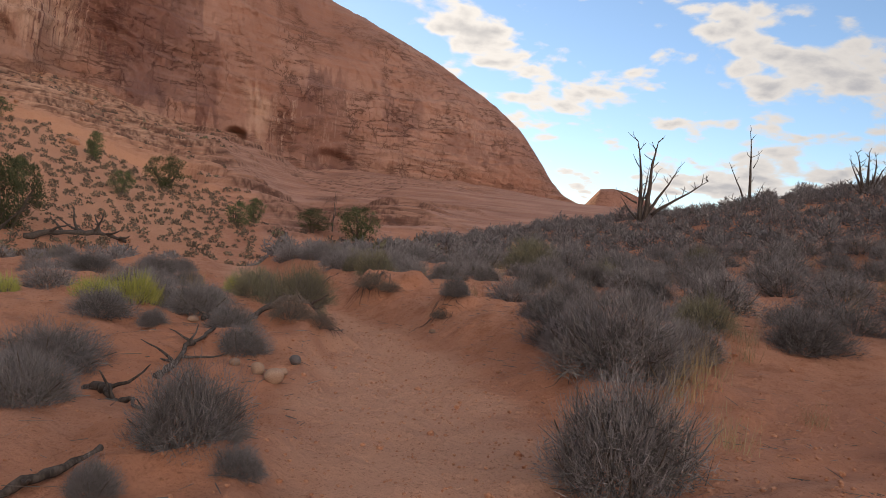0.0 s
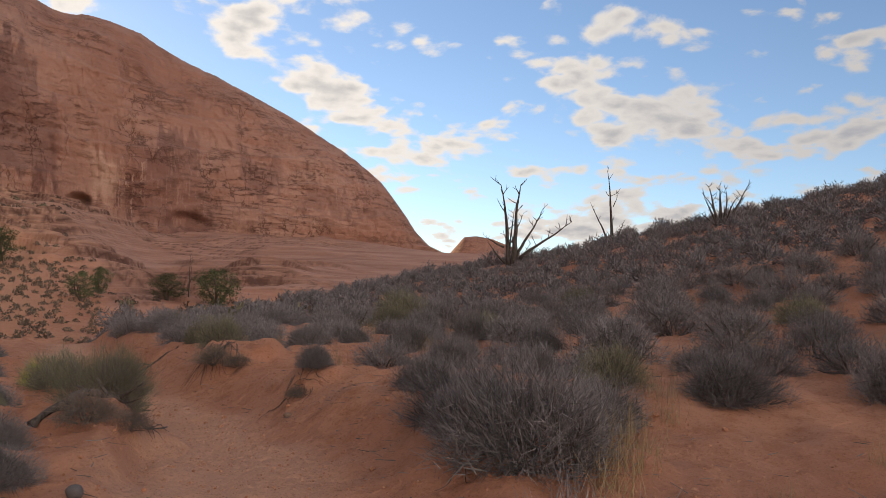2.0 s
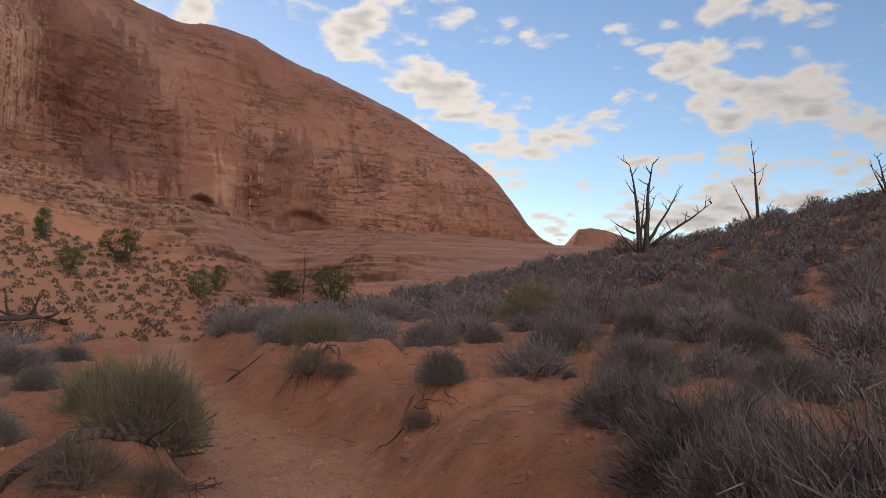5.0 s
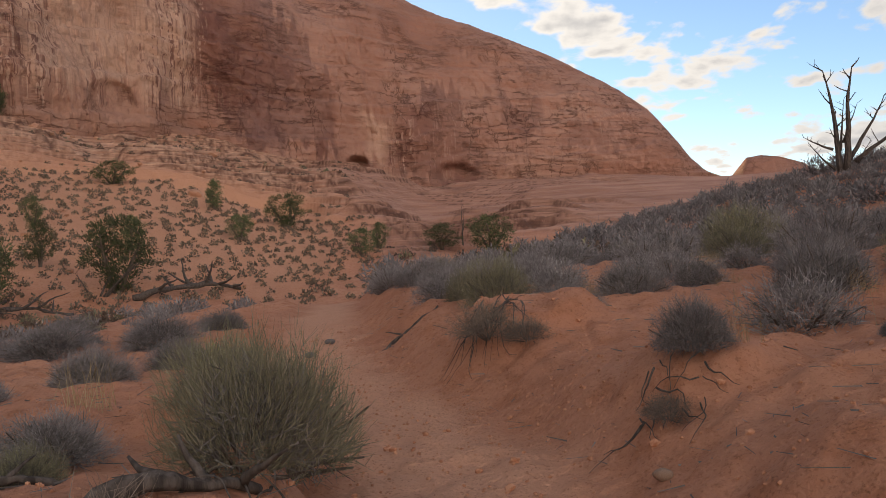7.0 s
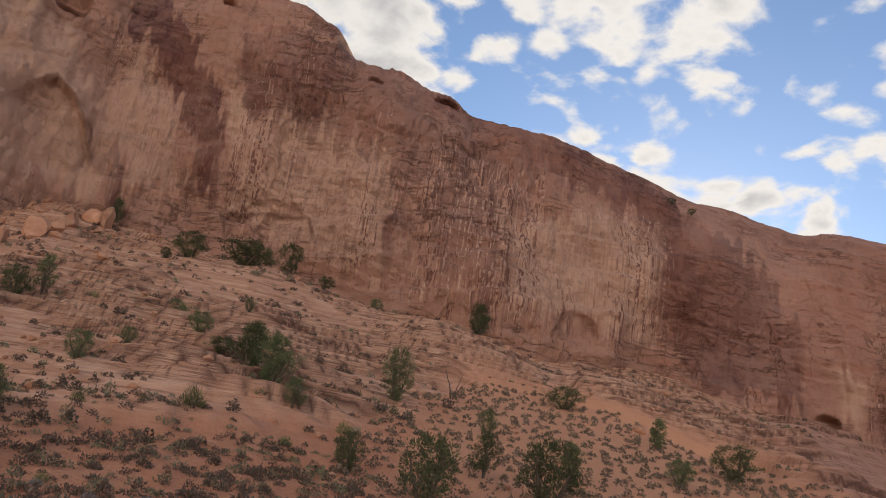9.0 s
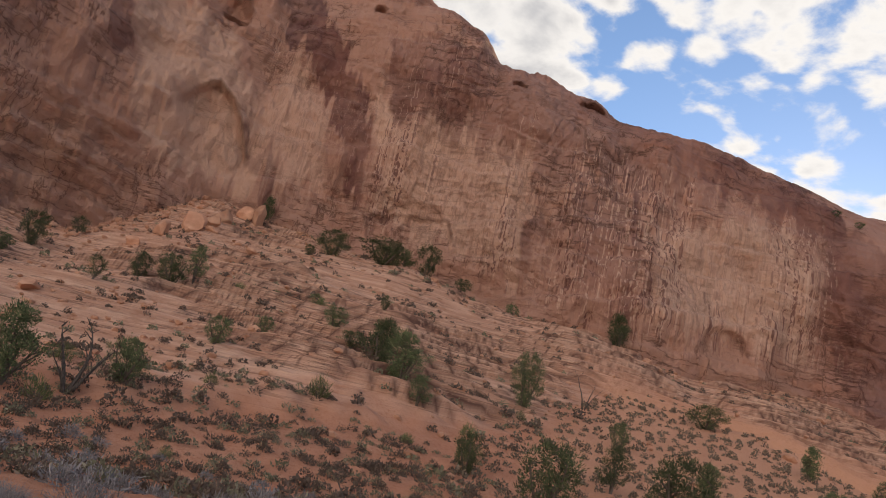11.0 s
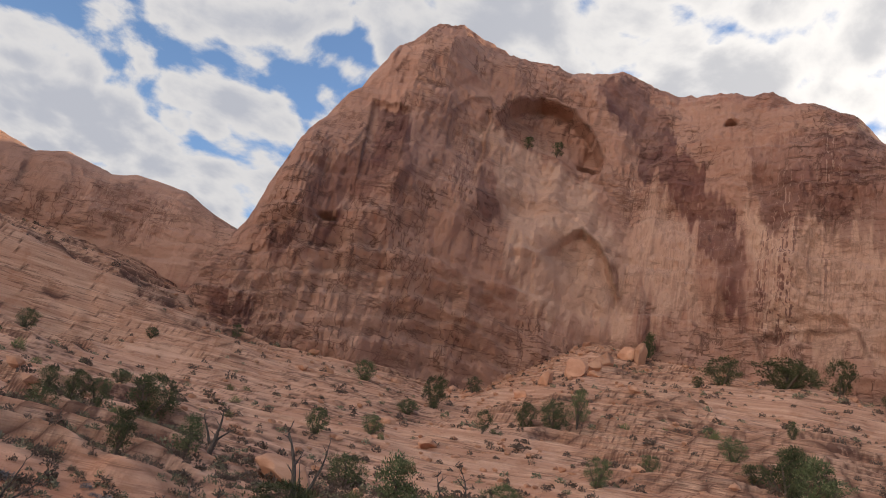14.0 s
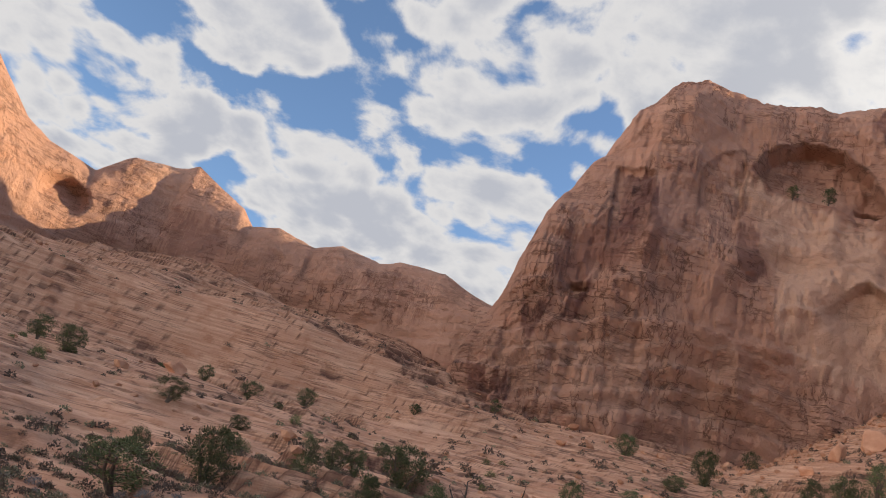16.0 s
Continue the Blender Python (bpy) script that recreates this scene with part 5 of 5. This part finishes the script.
def stone(x, y, w, h, seed, mat=STONE, label="smooth tan river stone on red sand", name="stone", group="stones by the path", category="stone", bumpy=0.16, cuts=3):
    ob = tagged(new(name, rock_mesh(name, seed, mat, 1.0, cuts, bumpy, bumpy > 0.3)), label, category, group)
    ob.matrix_world = Matrix.Translation((x, y, height_at(x, y) + h * 0.32)) @ Matrix.Rotation(seed * 1.3, 4, "Z") @ Matrix.Diagonal((w / 2, w * 0.4, h / 2, 1))
    return ob


stone(-1.80, 8.08, 0.14, 0.09, 1)
stone(-1.51, 7.83, 0.15, 0.14, 2)
stone(-1.32, 7.69, 0.22, 0.16, 3)
stone(-1.24, 8.46, 0.15, 0.11, 4, DARK_STONE, "small dark grey stone on red sand")
stone(-2.81, 10.05, 0.14, 0.09, 5)
stone(-1.28, 7.98, 0.12, 0.08, 6)
stone(0.3, 12.6, 0.11, 0.07, 7)
stone(-1.95, 12.55, 0.13, 0.1, 8)
stone(-3.95, 19.5, 0.2, 0.1, 9, DARK_STONE, "dark stone at the trail edge")
stone(-4.1, 21.0, 0.18, 0.1, 10, DARK_STONE, "dark stone at the trail edge")
for i, (x, y, w, h) in enumerate([(-59.5, 15.3, 5.2, 2.3), (-143.0, 74.2, 3.0, 6.0), (-146.5, 73.0, 4.2, 4.2), (-131.0, 58.0, 5.0, 4.0), (-127.0, 52.0, 3.6, 3.0), (-134.0, 62.0, 3.2, 2.6), (-138.0, 66.0, 5.5, 4.2), (-122.0, 47.0, 2.6, 2.0), (-100.0, -38.0, 3.6, 2.0), (-84.0, 28.0, 3.0, 1.4)]):
    stone(x, y, w, h, 20 + i, BOULDER, "rounded red sandstone boulder on the rocky slope", "boulder", "boulders on the slope", "boulder", 0.4, 4)


def rubble(name, rows, seed, label, mat, flat=0.7, cuts=1):
    """Countless loose stones in one mesh."""
    kinds = []
    for i in range(4):
        me = rock_mesh("loose", seed + i, mat, flat, cuts, 0.45, True)
        co = np.empty(len(me.vertices) * 3)
        me.vertices.foreach_get("co", co)
        kinds.append((co.reshape(-1, 3), np.array([p.vertices[:] for p in me.polygons])))
        bpy.data.meshes.remove(me)
    vs, fs, n = [], [], 0
    xy = np.array([(x, y) for x, y, _ in rows])
    zs = ground_height(xy[:, 0], xy[:, 1])
    for i, ((x, y, w), z) in enumerate(zip(rows, zs)):
        co, faces = kinds[i % 4]
        t = i * 2.4
        turn = np.array([[math.cos(t), -math.sin(t), 0], [math.sin(t), math.cos(t), 0], [0, 0, 1]])
        vs.append(co @ turn.T * (w / 2) + np.array([x, y, z + w * 0.12]))
        fs.append(faces + n)
        n += len(co)
    v, f = np.vstack(vs), np.vstack(fs)
    me = bpy.data.meshes.new(name)
    me.from_pydata(v.tolist(), [], f.tolist())
    me.materials.append(mat)
    me.update()
    return tagged(new(name, me), label, "stones", kind="stuff")


pebbles = []
for _ in range(8000):
    y = rnd.uniform(2, 24)
    x = float(np.interp(y, TRAIL_Y, TRAIL_X)) + rnd.gauss(0.9, 2.2)
    pebbles.append((x, y, rnd.uniform(0.010, 0.042) * (2.2 if rnd.random() < 0.04 else 1)))
rubble("pebbles", pebbles, 400, "small sand clods and pebbles along the trail", CLOD, 0.7, 1)
litter = np.random.default_rng(77)
ly = litter.uniform(3, 24, 2200)
lx = np.interp(ly, TRAIL_Y, TRAIL_X) + litter.choice([-1, 1], 2200) * (1.0 + np.abs(litter.normal(0, 2.0, 2200)))
lv, lf = blades(litter, np.stack([lx, ly, ground_height(lx, ly) + 0.012], 1), np.stack([litter.normal(size=2200), litter.normal(size=2200), litter.normal(0, 0.12, 2200)], 1),
                litter.uniform(0.04, 0.2, 2200), litter.uniform(0.004, 0.011, 2200), 0.6)
tagged(new("twig_litter", quads_mesh("twig_litter", lv, lf, HEART)), "broken dry twigs strewn over the sand", "litter", kind="stuff")
talus = []
for _ in range(1500):
    a = rnd.choice((rnd.uniform(56, 76), rnd.uniform(18, 95), rnd.uniform(40, 130)))
    foot = float(np.interp(a, [-5, 15, 25, 35, 45, 55, 65, 75, 82, 90, 100, 130], [240, 195, 178, 158, 158, 168, 176, 158, 148, 145, 170, 190]))
    r = foot - abs(rnd.gauss(0, 14)) + 2 if rnd.random() < 0.6 else rnd.uniform(60, foot)
    talus.append((-math.sin(radians(a)) * r, math.cos(radians(a)) * r, rnd.uniform(0.3, 1.1) * (2.4 if rnd.random() < 0.08 else 1)))
rubble("talus", talus, 420, "broken sandstone rubble below the cliff", BOULDER, 0.6)
